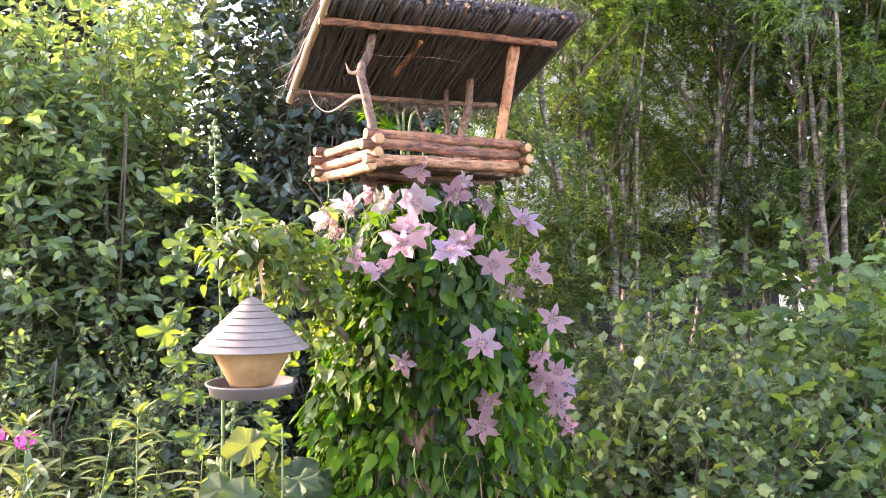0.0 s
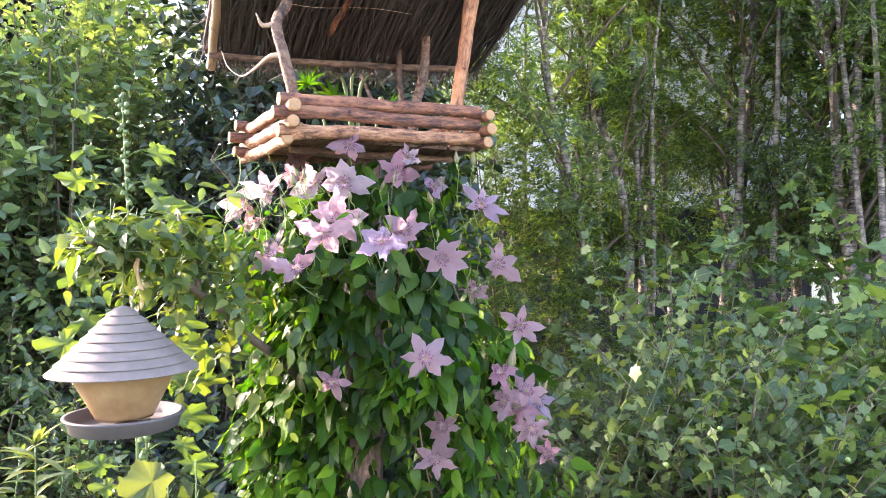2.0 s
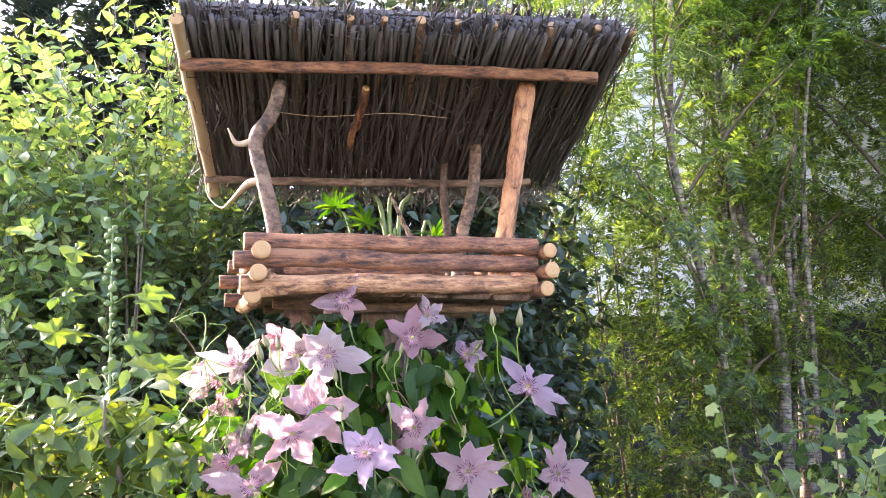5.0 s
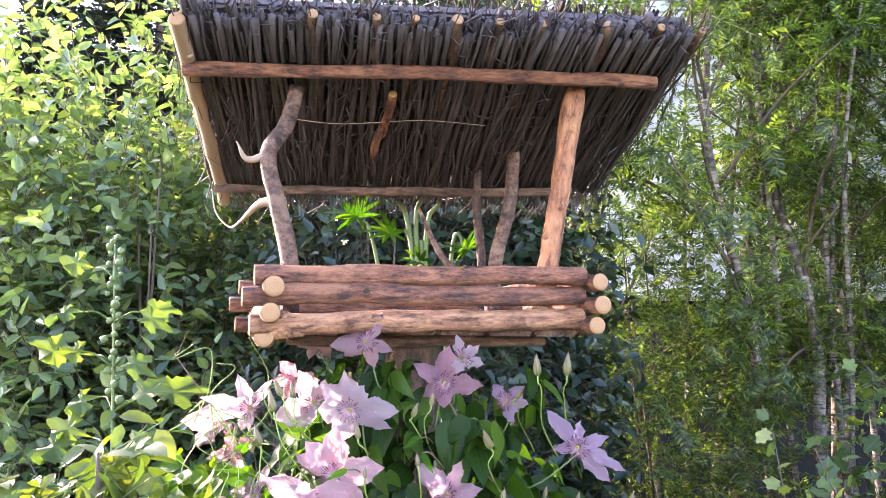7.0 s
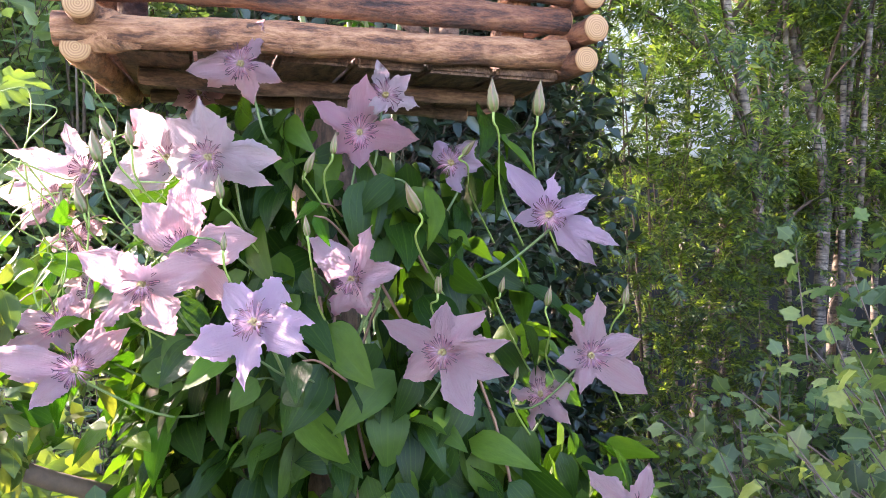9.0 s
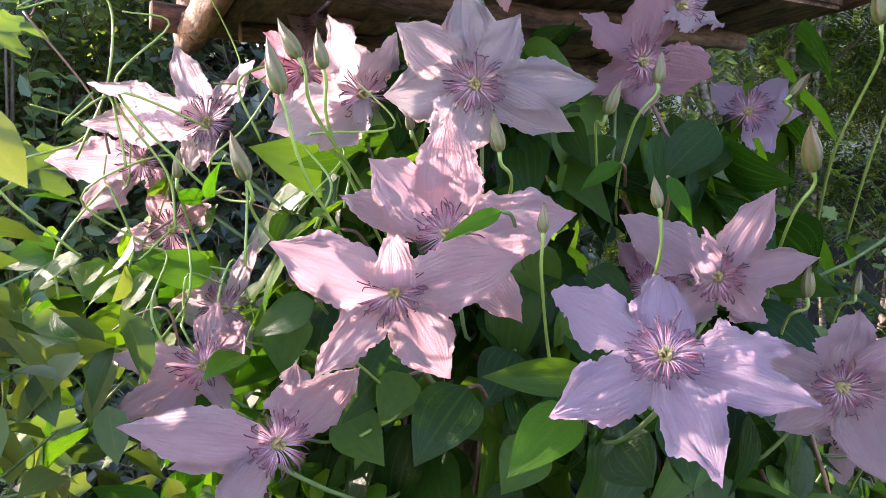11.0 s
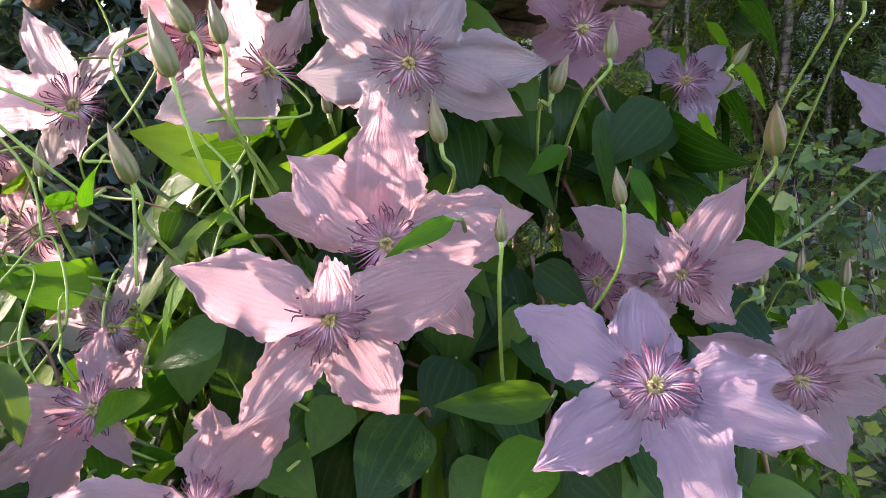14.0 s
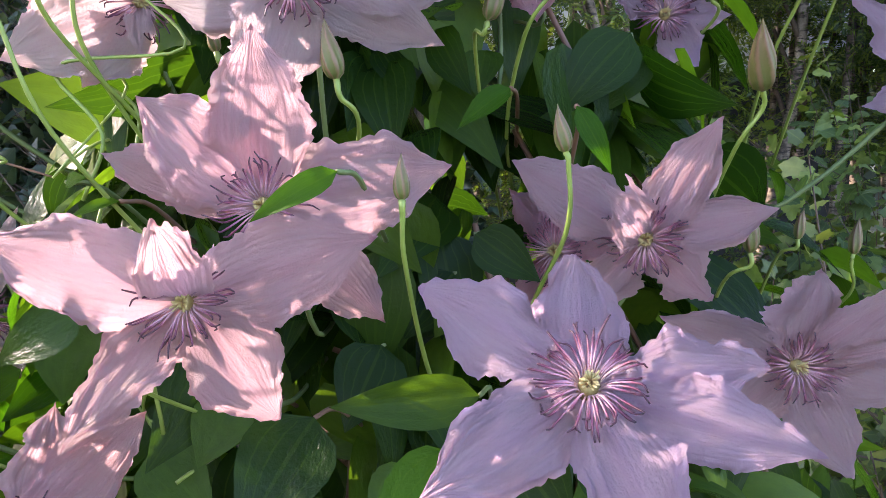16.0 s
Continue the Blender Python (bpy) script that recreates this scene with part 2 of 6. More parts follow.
GOOSE_LEAF = leaf_material("gooseberry_leaf", (0.025, 0.060, 0.014), (0.076, 0.148, 0.032), (0.185, 0.285, 0.060), 0.42, 0.5)
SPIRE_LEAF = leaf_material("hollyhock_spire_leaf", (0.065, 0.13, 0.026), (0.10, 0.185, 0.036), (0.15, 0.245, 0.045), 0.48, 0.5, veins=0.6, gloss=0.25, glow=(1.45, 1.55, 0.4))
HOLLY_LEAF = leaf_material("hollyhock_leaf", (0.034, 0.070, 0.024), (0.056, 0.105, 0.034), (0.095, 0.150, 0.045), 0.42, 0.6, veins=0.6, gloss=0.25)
PHLOX_LEAF = leaf_material("phlox_leaf", (0.060, 0.120, 0.040), (0.125, 0.205, 0.062), (0.230, 0.315, 0.092), 0.45, 0.45)
FAR_LEAF = leaf_material("far_leaf", (0.030, 0.058, 0.036), (0.062, 0.100, 0.049), (0.111, 0.155, 0.068), 0.3, 0.6)
# deep shade behind the bird table is put into this leaf colour
SHADED_LEAF = leaf_material("shaded_shrub_leaf", (0.014, 0.034, 0.016), (0.024, 0.052, 0.022), (0.050, 0.090, 0.034), 0.30, 0.34)
PINE_LEAF = leaf_material("pine_needle", (0.012, 0.03, 0.018), (0.02, 0.045, 0.026), (0.035, 0.065, 0.03), 0.15, 0.6)
GREEN_STEM = solid("green_stem", (0.062, 0.105, 0.028), (0.125, 0.175, 0.055), 60.0, 0.6, 0.3, 0.0005)
BUD_STEM = solid("bud_stem", (0.13, 0.20, 0.03), (0.23, 0.30, 0.06), 60.0, 0.5, 0.2, 0.0005)
VINE_STEM = solid("vine_stem", (0.10, 0.05, 0.035), (0.20, 0.11, 0.06), 60.0, 0.65, 0.3, 0.0005)
BROWN_TWIG = solid("brown_twig", (0.0492, 0.0328, 0.02296), (0.123, 0.082, 0.0533), 60.0, 0.8, 0.4, 0.001)
PALE_TWIG = solid("pale_twig", (0.0779, 0.0902, 0.0369), (0.1353, 0.1394, 0.0656), 60.0, 0.7, 0.3, 0.001)
ROOF_STICK = solid("roof_stick", (0.02788, 0.02214, 0.02296), (0.1025, 0.08036, 0.07872), 50.0, 0.8, 0.5, 0.001, stretch=(1.250, 0.188, 1.250), vary=0.7)
LOG_BARK = bark_material("log_bark", (0.034, 0.0120, 0.0068), (0.185, 0.064, 0.029), (0.345, 0.143, 0.066), 110.0)
PALE_BARK = bark_material("pale_bark", (0.0697, 0.02624, 0.0123), (0.2706, 0.1148, 0.05084), (0.4346, 0.2214, 0.1107), 110.0)
ORANGE_BARK = bark_material("orange_bark", (0.0902, 0.02788, 0.01148), (0.328, 0.123, 0.04756), (0.4592, 0.205, 0.0861), 90.0)
GREY_BARK = bark_material("grey_bark", (0.041, 0.02132, 0.01476), (0.1394, 0.0738, 0.04592), (0.246, 0.1435, 0.0902), 110.0)
STRIPPED = solid("stripped_wood", (0.2296, 0.1476, 0.0902), (0.4264, 0.3034, 0.1968), 24.0, 0.6, 0.3, 0.001, stretch=(1, 0.12, 1))
END_GRAIN = end_grain_material()
ROWAN_BARK = birch_material()
# besides flower age, white holds sunlight and lilac holds shade in its colour
SEPAL = sepal_material("sepal_pink", (0.96, 0.66, 0.68), (0.95, 0.69, 0.75), (0.88, 0.37, 0.46), (0.85, 0.43, 0.56))
SEPAL_WHITE = sepal_material("sepal_white", (0.97, 0.81, 0.80), (0.96, 0.80, 0.83), (0.89, 0.54, 0.60), (0.87, 0.56, 0.67))
SEPAL_LILAC = sepal_material("sepal_lilac", (0.92, 0.69, 0.83), (0.89, 0.69, 0.86), (0.80, 0.46, 0.71), (0.76, 0.46, 0.73))
SEPAL_DEEP = sepal_material("sepal_magenta", (0.98, 0.59, 0.65), (0.96, 0.60, 0.70), (0.90, 0.31, 0.46), (0.86, 0.35, 0.56))
STAMEN = graded("stamen", [(0.0, (0.62, 0.47, 0.42)), (0.38, (0.56, 0.31, 0.38)), (0.56, (0.22, 0.05, 0.10)), (0.72, (0.07, 0.010, 0.032)), (1.0, (0.035, 0.006, 0.022))], 0.5, 0.15, mottle=0.04)
PISTIL = graded("pistil", [(0.0, (0.12, 0.03, 0.025)), (0.5, (0.26, 0.13, 0.06)), (0.8, (0.42, 0.34, 0.12)), (1.0, (0.56, 0.48, 0.22))], 0.5, 0.2)
BUD = graded("bud_skin", [(0.0, (0.085, 0.12, 0.020)), (0.4, (0.145, 0.14, 0.042)), (0.8, (0.20, 0.135, 0.070)), (1.0, (0.14, 0.15, 0.04))], 0.5, 0.25, 0.55)
CONE_SHINGLE = solid("cone_shingle", (0.0943, 0.07216, 0.0574), (0.1599, 0.1246, 0.1), 36.0, 0.75, 0.35, 0.0015, stretch=(0.850, 0.850, 0.340))
DISH_PLASTIC = solid("dish_grey", (0.0492, 0.04182, 0.04182), (0.08364, 0.07134, 0.06888), 24.0, 0.6, 0.2, 0.001)
CORD = solid("jute_cord", (0.34, 0.22, 0.10), (0.52, 0.36, 0.19), 400.0, 0.9, 0.8, 0.001)
SIDING = solid("white_siding", (0.5412, 0.574, 0.6068), (0.656, 0.6724, 0.6888), 8.0, 0.55, 0.1, 0.001, stretch=(0.3, 1, 1))
PLINTH = solid("dark_plinth", (0.011, 0.014, 0.019), (0.022, 0.026, 0.033), 5.0, 0.75, 0.2, 0.004)
SOIL = solid("garden_soil", (0.03, 0.04, 0.015), (0.075, 0.085, 0.035), 6.0, 0.9, 0.8, 0.03)
PHLOX_PINK = graded("phlox_petal", [(0.0, (0.55, 0.05, 0.28)), (0.5, (0.70, 0.12, 0.42)), (1.0, (0.76, 0.20, 0.50))], 0.5, 0.3)
BERRY = solid("green_berry", (0.121, 0.180, 0.044), (0.187, 0.252, 0.077), 90.0, 0.35, 0.1, 0.0005)


def seed_amber():
    m, nt, nodes, p, out = nodes_of("amber_hopper")
    vor = nodes.new("ShaderNodeTexVoronoi")
    vor.inputs["Scale"].default_value = 150.0
    nt.links.new(nodes.new("ShaderNodeTexCoord").outputs["Object"], vor.inputs["Vector"])
    big = noise_tex(nt, 14.0, 3.0, 0.6)
    col = ramp(nt, big, [(0.35, (0.20, 0.118, 0.052)), (0.6, (0.33, 0.21, 0.105)), (0.75, (0.43, 0.31, 0.17))])
    col = mix(nt, math_node(nt, "MULTIPLY", vor.outputs["Distance"], 0.3), col, (0.35, 0.21, 0.08))
    nt.links.new(col, p.inputs["Base Color"])
    p.inputs["Roughness"].default_value = 0.28
    t = nodes.new("ShaderNodeBsdfTranslucent")
    nt.links.new(col, t.inputs[0])
    ms = nodes.new("ShaderNodeMixShader")
    ms.inputs[0].default_value = 0.35
    nt.links.new(p.outputs[0], ms.inputs[1])
    nt.links.new(t.outputs[0], ms.inputs[2])
    nt.links.new(ms.outputs[0], out.inputs[0])
    return m


AMBER = seed_amber()

# ---- mesh helpers ----
PLACE = {}


def unit(v):
    v = np.asarray(v, float)
    return v / np.maximum(np.linalg.norm(v, axis=-1, keepdims=True), 1e-9)


class Soup:
    """Collects many small pieces into one mesh."""

    def __init__(self):
        self.v, self.uv, self.idx, self.size, self.n = [], [], [], [], 0

    def add(self, shape, mats=None):
        v, faces, uv = shape
        mats = np.eye(4)[None] if mats is None else np.asarray(mats)
        k, n = len(mats), len(v)
        w = np.einsum("kij,nj->kni", mats[:, :3, :3], v) + mats[:, None, :3, 3]
        self.v.append(w.reshape(-1, 3))
        self.uv.append(np.tile(uv, (k, 1)))
        flat = np.concatenate([np.asarray(f) for f in faces])
        self.idx.append((flat[None] + (self.n + np.arange(k) * n)[:, None]).reshape(-1))
        self.size.append(np.tile([len(f) for f in faces], k))
        self.n += k * n
        return self

    def mesh(self, name, smooth=True):
        me = bpy.data.meshes.new(name)
        v, idx, size = np.concatenate(self.v), np.concatenate(self.idx), np.concatenate(self.size)
        uv = np.concatenate(self.uv)
        me.vertices.add(len(v))
        me.vertices.foreach_set("co", v.ravel().astype(np.float32))
        me.loops.add(len(idx))
        me.loops.foreach_set("vertex_index", idx.astype(np.int32))
        me.polygons.add(len(size))
        me.polygons.foreach_set("loop_start", np.concatenate([[0], np.cumsum(size)[:-1]]).astype(np.int32))
        me.polygons.foreach_set("loop_total", size.astype(np.int32))
        me.update(calc_edges=True)
        lay = me.uv_layers.new(name="UVMap")
        lay.data.foreach_set("uv", uv[idx].ravel().astype(np.float32))
        me.polygons.foreach_set("use_smooth", np.full(len(size), smooth))
        me.validate()
        return me


def place(ob, m, parent=None):
    """Sets the world pose of ob, under parent if there is one."""
    PLACE[ob.name] = m.copy()
    if parent is not None:
        ob.parent = parent
        ob.matrix_parent_inverse = PLACE[parent.name].inverted()
    ob.matrix_basis = m
    return ob


def thing(name, at, label, category, group="", kind=""):
    return tagged(place(new(name), Matrix.Translation(at)), label, category, group, kind)


def part(name, shape, material, parent, label="", m=None, smooth=True):
    """Links a Soup, bmesh or ready mesh as ONE mesh object under a thing or a part."""
    if isinstance(shape, Soup):
        me = shape.mesh(name, smooth)
    elif isinstance(shape, bmesh.types.BMesh):
        me = bpy.data.meshes.new(name)
        shape.to_mesh(me)
        shape.free()
    else:
        me = shape
    if not me.materials:
        for one in material if isinstance(material, (list, tuple)) else [material]:
            me.materials.append(one)
    ob = place(new(name, me), Matrix.Identity(4) if m is None else m, parent)
    if label:
        tagged(ob, label)
    return ob


def frames(pos, way, up, size):
    """Poses with local y along way and local z near up; size: one number a piece or (x, y, z)."""
    y = unit(way)
    x = unit(np.cross(y, up))
    z = np.cross(x, y)
    m = np.zeros((len(y), 4, 4))
    size = np.asarray(size, float)
    if size.ndim < 2:
        size = np.broadcast_to(size.reshape(-1, 1), (len(y), 3))
    m[:, :3, 0], m[:, :3, 1], m[:, :3, 2], m[:, :3, 3] = x * size[:, :1], y * size[:, 1:2], z * size[:, 2:3], pos
    m[:, 3, 3] = 1
    return m


def as_matrix(a):
    return Matrix([list(map(float, r)) for r in a])


def smooth_path(pts, steps=5):
    """Points on a soft curve through pts."""
    p = np.asarray(pts, float)
    p = np.vstack([2 * p[0] - p[1], p, 2 * p[-1] - p[-2]])
    t = np.linspace(0, 1, steps, endpoint=False)[:, None]
    out = []
    for i in range(1, len(p) - 2):
        a, b, c, d = p[i - 1:i + 3]
        out.append(0.5 * ((2 * b) + (c - a) * t + (2 * a - 5 * b + 4 * c - d) * t ** 2 + (3 * b - a - 3 * c + d) * t ** 3))
    return np.vstack(out + [p[-2:-1]])


def tube(pts, radii, sides=8, caps=True, rough=0.0, seed=0):
    """A tapering tube along pts."""
    p = np.asarray(pts, float)
    n = len(p)
    r = np.interp(np.linspace(0, 1, n), np.linspace(0, 1, len(np.atleast_1d(radii))), np.atleast_1d(radii))
    g = unit(np.gradient(p, axis=0))
    ref = np.array([0.31, 0.17, 0.93]) if abs(g[0, 2]) < 0.9 else np.array([1.0, 0.1, 0.0])
    a = unit(np.cross(g, ref))
    b = np.cross(g, a)
    th = np.linspace(0, 2 * np.pi, sides, endpoint=False)
    rr = r[:, None] * (1 + rough * np.random.RandomState(seed).uniform(-1, 1, (n, sides)))
    v = p[:, None] + rr[..., None] * (np.cos(th)[None, :, None] * a[:, None] + np.sin(th)[None, :, None] * b[:, None])
    v = v.reshape(-1, 3)
    uv = np.stack([np.tile(np.arange(sides) / sides, n), np.repeat(np.linspace(0, 1, n), sides)], 1)
    f = [(i * sides + j, i * sides + (j + 1) % sides, (i + 1) * sides + (j + 1) % sides, (i + 1) * sides + j) for i in range(n - 1) for j in range(sides)]
    if caps:
        f += [tuple(range(sides))[::-1], tuple(range((n - 1) * sides, n * sides))]
    return v, f, uv


def lathe(profile, sides=48):
    """A turned form from (radius, height) pairs."""
    pr = np.asarray(profile, float)
    th = np.linspace(0, 2 * np.pi, sides, endpoint=False)
    v = np.stack([pr[:, :1] * np.cos(th), pr[:, :1] * np.sin(th), np.repeat(pr[:, 1:], sides, 1)], -1).reshape(-1, 3)
    n = len(pr)
    uv = np.stack([np.tile(np.arange(sides) / sides, n), np.repeat(np.linspace(0, 1, n), sides)], 1)
    f = [(i * sides + j, i * sides + (j + 1) % sides, (i + 1) * sides + (j + 1) % sides, (i + 1) * sides + j) for i in range(n - 1) for j in range(sides)]
    return v, f, uv


def box(x0, x1, y0, y1, z0, z1, bevel=0.0):
    bm = bmesh.new()
    bmesh.ops.create_cube(bm, size=1, matrix=Matrix.LocRotScale(((x0 + x1) / 2, (y0 + y1) / 2, (z0 + z1) / 2), None, (x1 - x0, y1 - y0, z1 - z0)))
    if bevel:
        bmesh.ops.bevel(bm, geom=list(bm.edges), offset=bevel, segments=2, affect="EDGES")
    return bm


# ---- leaf shapes: length 1 along y, face up along z ----
def blade(width, rows=4, fold=0.25, curl=0.18, belly=0.42, wave=0.0, cols=1, seed=0, tip=0.78):
    """A pointed oval leaf folded along its rib."""
    rs = np.random.RandomState(seed)
    v, uv = [], []
    m = 2 * cols + 1
    ph = rs.uniform(0, 6.28, 2)
    for i in range(rows + 1):
        t = i / rows
        w = width * 0.5 * (max(t, 0.0) ** 0.62) * (max(1 - t, 0.0) ** tip) / ((belly ** 0.62) * ((1 - belly) ** tip))
        for j in range(m):
            s = (j - cols) / cols
            x = w * s
            z = fold * abs(x) - curl * t * t + wave * abs(s) * np.sin(9 * t + ph[0] + (s > 0) * ph[1])
            v.append((x, t, z))
            uv.append((0.5 + 0.5 * s, t))
    f = [(i * m + j, i * m + j + 1, (i + 1) * m + j + 1, (i + 1) * m + j) for i in range(rows) for j in range(m - 1)]
    return np.array(v), f, np.array(uv)


def lobed(lobes=3, depth=0.35, teeth=0.05, n=22, cup=0.12, seed=0, ruffle=0.0):
    """A leaf with palmate lobes; stalk at the origin, longest lobe along y."""
    rs = np.random.RandomState(seed)
    v, uv = [(0, 0.0, 0), (0, 0.42, cup)], [(0.5, 0), (0.5, 0.42)]
    th = np.linspace(-2.55, 2.55, n)
    span = 1.75 if lobes == 3 else 2.15
    for k, a in enumerate(th):
        ph = (a / span) * (lobes // 2)
        near = abs(ph - np.round(ph)) if abs(np.round(ph)) <= lobes // 2 else 0.5
        main = 1 - 0.24 * abs(a) / 1.3
        r = 0.60 * max(main, 0.42) * (1 - depth * 2 * near) + teeth * (k % 2) * rs.uniform(0.5, 1)
        x, y = r * math.sin(a), 0.42 + r * math.cos(a)
        v.append((x, y, cup - 0.55 * cup * (r / 0.5) ** 2 + rs.uniform(-0.03, 0.03)))
        uv.append((0.5 + x, y))
    f = [(1, i + 2, i + 3)[::-1] for i in range(n - 1)] + [(1, n + 1, 0)[::-1], (1, 0, 2)[::-1]]
    v = np.array(v, float)
    v[:, 2] += ruffle * np.sin(9 * v[:, 0] + 2 * seed) * np.cos(8 * v[:, 1] + seed) - 0.5 * ruffle * v[:, 1] ** 2
    return v, f, np.array(uv, float)


def scale_leaf(width=0.8, bend=0.15):
    """The plainest folded leaf, for crowns far off."""
    v = [(0, 0, 0), (width / 2, 0.45, 0.08), (0, 1, -bend), (-width / 2, 0.45, 0.08)]
    return np.array(v, float), [(0, 1, 2), (0, 2, 3)], np.array([(0.5, 0), (1, 0.45), (0.5, 1), (0, 0.45)], float)


def hex_leaf(width=0.56, bend=0.2, fold=0.12):
    """A folded oval leaf of two halves, for bushes."""
    w = width / 2
    v = [(0, 0, 0), (w * 0.86, 0.24, fold * 0.8), (w * 0.80, 0.60, fold * 0.5 - bend * 0.4), (0, 1, -bend), (-w * 0.80, 0.60, fold * 0.5 - bend * 0.4), (-w * 0.86, 0.24, fold * 0.8)]
    return np.array(v, float), [(0, 1, 2, 3), (3, 4, 5, 0)], np.array([(0.5, 0), (0.93, 0.24), (0.9, 0.6), (0.5, 1), (0.1, 0.6), (0.07, 0.24)], float)


def merged(shapes):
    v, f, uv, n = [], [], [], 0
    for a, b, c in shapes:
        v.append(a), uv.append(c)
        f += [tuple(i + n for i in q) for q in b]
        n += len(a)
    return np.vstack(v), f, np.vstack(uv)


def moved(shape, m):
    v, f, uv = shape
    m = np.array(m)
    return v @ m[:3, :3].T + m[:3, 3], f, uv


def pinnate(pairs=6, seed=0):
    """A feather leaf: leaflets in pairs along a thin stalk."""
    rs = np.random.RandomState(seed)
    let = (np.array([(0, 0, 0), (0.16, 0.40, 0.05), (0, 1, -0.12), (-0.16, 0.40, 0.05)]),
           [(0, 1, 2), (0, 2, 3)], np.array([(0.5, 0), (1, 0.4), (0.5, 1), (0, 0.4)]))
    out = [(np.array([(-0.006, 0, 0), (0.006, 0, 0), (0.004, 1, -0.15), (-0.004, 1, -0.15)]), [(0, 1, 2, 3)], np.array([(0.5, 0), (0.52, 0), (0.5, 1), (0.5, 1)]))]
    for i in range(pairs):
        t = 0.25 + 0.68 * i / (pairs - 1)
        for s in (-1, 1):
            size = 0.30 * (1 - 0.35 * abs(t - 0.55))
            m = pose(0, t, -0.15 * t * t, rs.uniform(-25, 8), s * rs.uniform(-12, 12), -s * rs.uniform(52, 68))
            out.append(moved((let[0] * size, let[1], let[2]), m))
    out.append(moved((let[0] * 0.27, let[1], let[2]), pose(0, 0.96, -0.14, -12, 0, 0)))
    return merged(out)


def rod(sides=4):
    """A thin stick of length 1 along y and radius 1."""
    return tube([(0, 0, 0), (0, 1, 0)], [1, 0.55], sides, caps=False)


ROD = rod(3)


def put_rods(soup, a, b, r):
    a, b = np.asarray(a, float), np.asarray(b, float)
    d = b - a
    n = np.linalg.norm(d, axis=1)
    r = np.broadcast_to(r, n.shape)
    soup.add(ROD, frames(a, d, np.array([[0.21, 0.13, 0.97]]) + 0 * d, np.stack([r, n, r], 1)))


def sprays(rs, start, way, length, count, size, droop=0.3, splay=0.9, lift=0.6):
    """Leaf poses along twigs that start at start and run along way."""
    k = len(start)
    t = (np.arange(count) + 0.6) / count
    t = t[None] + rs.uniform(-0.3, 0.3, (k, count)) / count
    L = np.broadcast_to(length, (k,))[:, None, None]
    p = start[:, None] + way[:, None] * t[..., None] * L
    p[..., 2] -= droop * (t ** 2) * L[..., 0] * 0.5
    side = unit(np.cross(way, rs.normal(0, 1, (k, 3)) + np.array([0, 0, 1.5])))
    nrm = np.cross(side, way)
    ang = np.arange(count)[None] * 2.4 + rs.uniform(0, 6.28, (k, 1))
    d = np.cos(ang)[..., None] * side[:, None] + np.sin(ang)[..., None] * nrm[:, None] * 0.8
    d = unit(d * splay + way[:, None] * 0.7 + np.array([0, 0, -droop]) + rs.normal(0, 0.25, (k, count, 3)))
    up = unit(np.array([0, 0, lift]) + rs.normal(0, 0.45, (k, count, 3)) + 0.3 * way[:, None])
    s = size * rs.uniform(0.6, 1.15, k * count)
    return frames(p.reshape(-1, 3), d.reshape(-1, 3), up.reshape(-1, 3), s)

# ---- setting: ground, house, far woods ----
def ground_mesh():
    n = 70
    g = np.sign(np.linspace(-1, 1, n)) * np.abs(np.linspace(-1, 1, n)) ** 3 * 600
    x, y = np.meshgrid(g, g)
    z = np.array([[noise.noise((a * 0.6, b * 0.6, 0.0)) * 0.05 for a, b in zip(r, q)] for r, q in zip(x, y)])
    v = np.stack([x, y, z], -1).reshape(-1, 3)
    f = [(i * n + j, i * n + j + 1, (i + 1) * n + j + 1, (i + 1) * n + j) for i in range(n - 1) for j in range(n - 1)]
    return Soup().add((v, f, v[:, :2] * 0.1))


tagged(part("ground", ground_mesh(), SOIL, None), "dark garden soil with low green growth", "ground", kind="structure")

HOUSE_Y, HOUSE_BASE = 7.6, 2.12
house = thing("house", (0.9, HOUSE_Y, 0), "white horizontally boarded house above a dark blue-grey base wall", "house")
part("wall", box(-1.3, 3.0, HOUSE_Y, HOUSE_Y + 4.0, 0, 5.6), PLINTH, house, "dark blue-grey base wall")
part("drip_board", box(-1.4, 3.06, HOUSE_Y - 0.10, HOUSE_Y, HOUSE_BASE - 0.06, HOUSE_BASE, 0.008), SIDING, house)


def siding_board():
    bm = box(-1.35, 3.05, HOUSE_Y - 0.045, HOUSE_Y - 0.005, 0, 0.135, 0.004)
    for v in bm.verts:
        v.co.y += 0.02 * v.co.z / 0.135
    me = bpy.data.meshes.new("siding_board")
    bm.to_mesh(me)
    bm.free()
    return me


board = siding_board()
for i in range(26):
    part("siding_board", board, SIDING, house, m=pose(0, 0, HOUSE_BASE + 0.128 * i))
bm = bmesh.new()
ridge = [(-1.7, HOUSE_Y - 0.5, 5.35), (3.4, HOUSE_Y - 0.5, 5.35), (3.4, HOUSE_Y + 2, 7.0), (-1.7, HOUSE_Y + 2, 7.0), (3.4, HOUSE_Y + 4.5, 5.35), (-1.7, HOUSE_Y + 4.5, 5.35)]
vs = [bm.verts.new(p) for p in ridge] + [bm.verts.new((x, y, z - 0.12)) for x, y, z in ridge]
for q in ((0, 1, 2, 3), (3, 2, 4, 5), (9, 8, 7, 6), (11, 10, 8, 9), (0, 6, 7, 1), (5, 4, 10, 11), (0, 3, 9, 6), (3, 5, 11, 9), (1, 7, 8, 2), (2, 8, 10, 4)):
    bm.faces.new([vs[i] for i in q])
part("roof", bm, ROOF_STICK, house, "dark pitched roof")


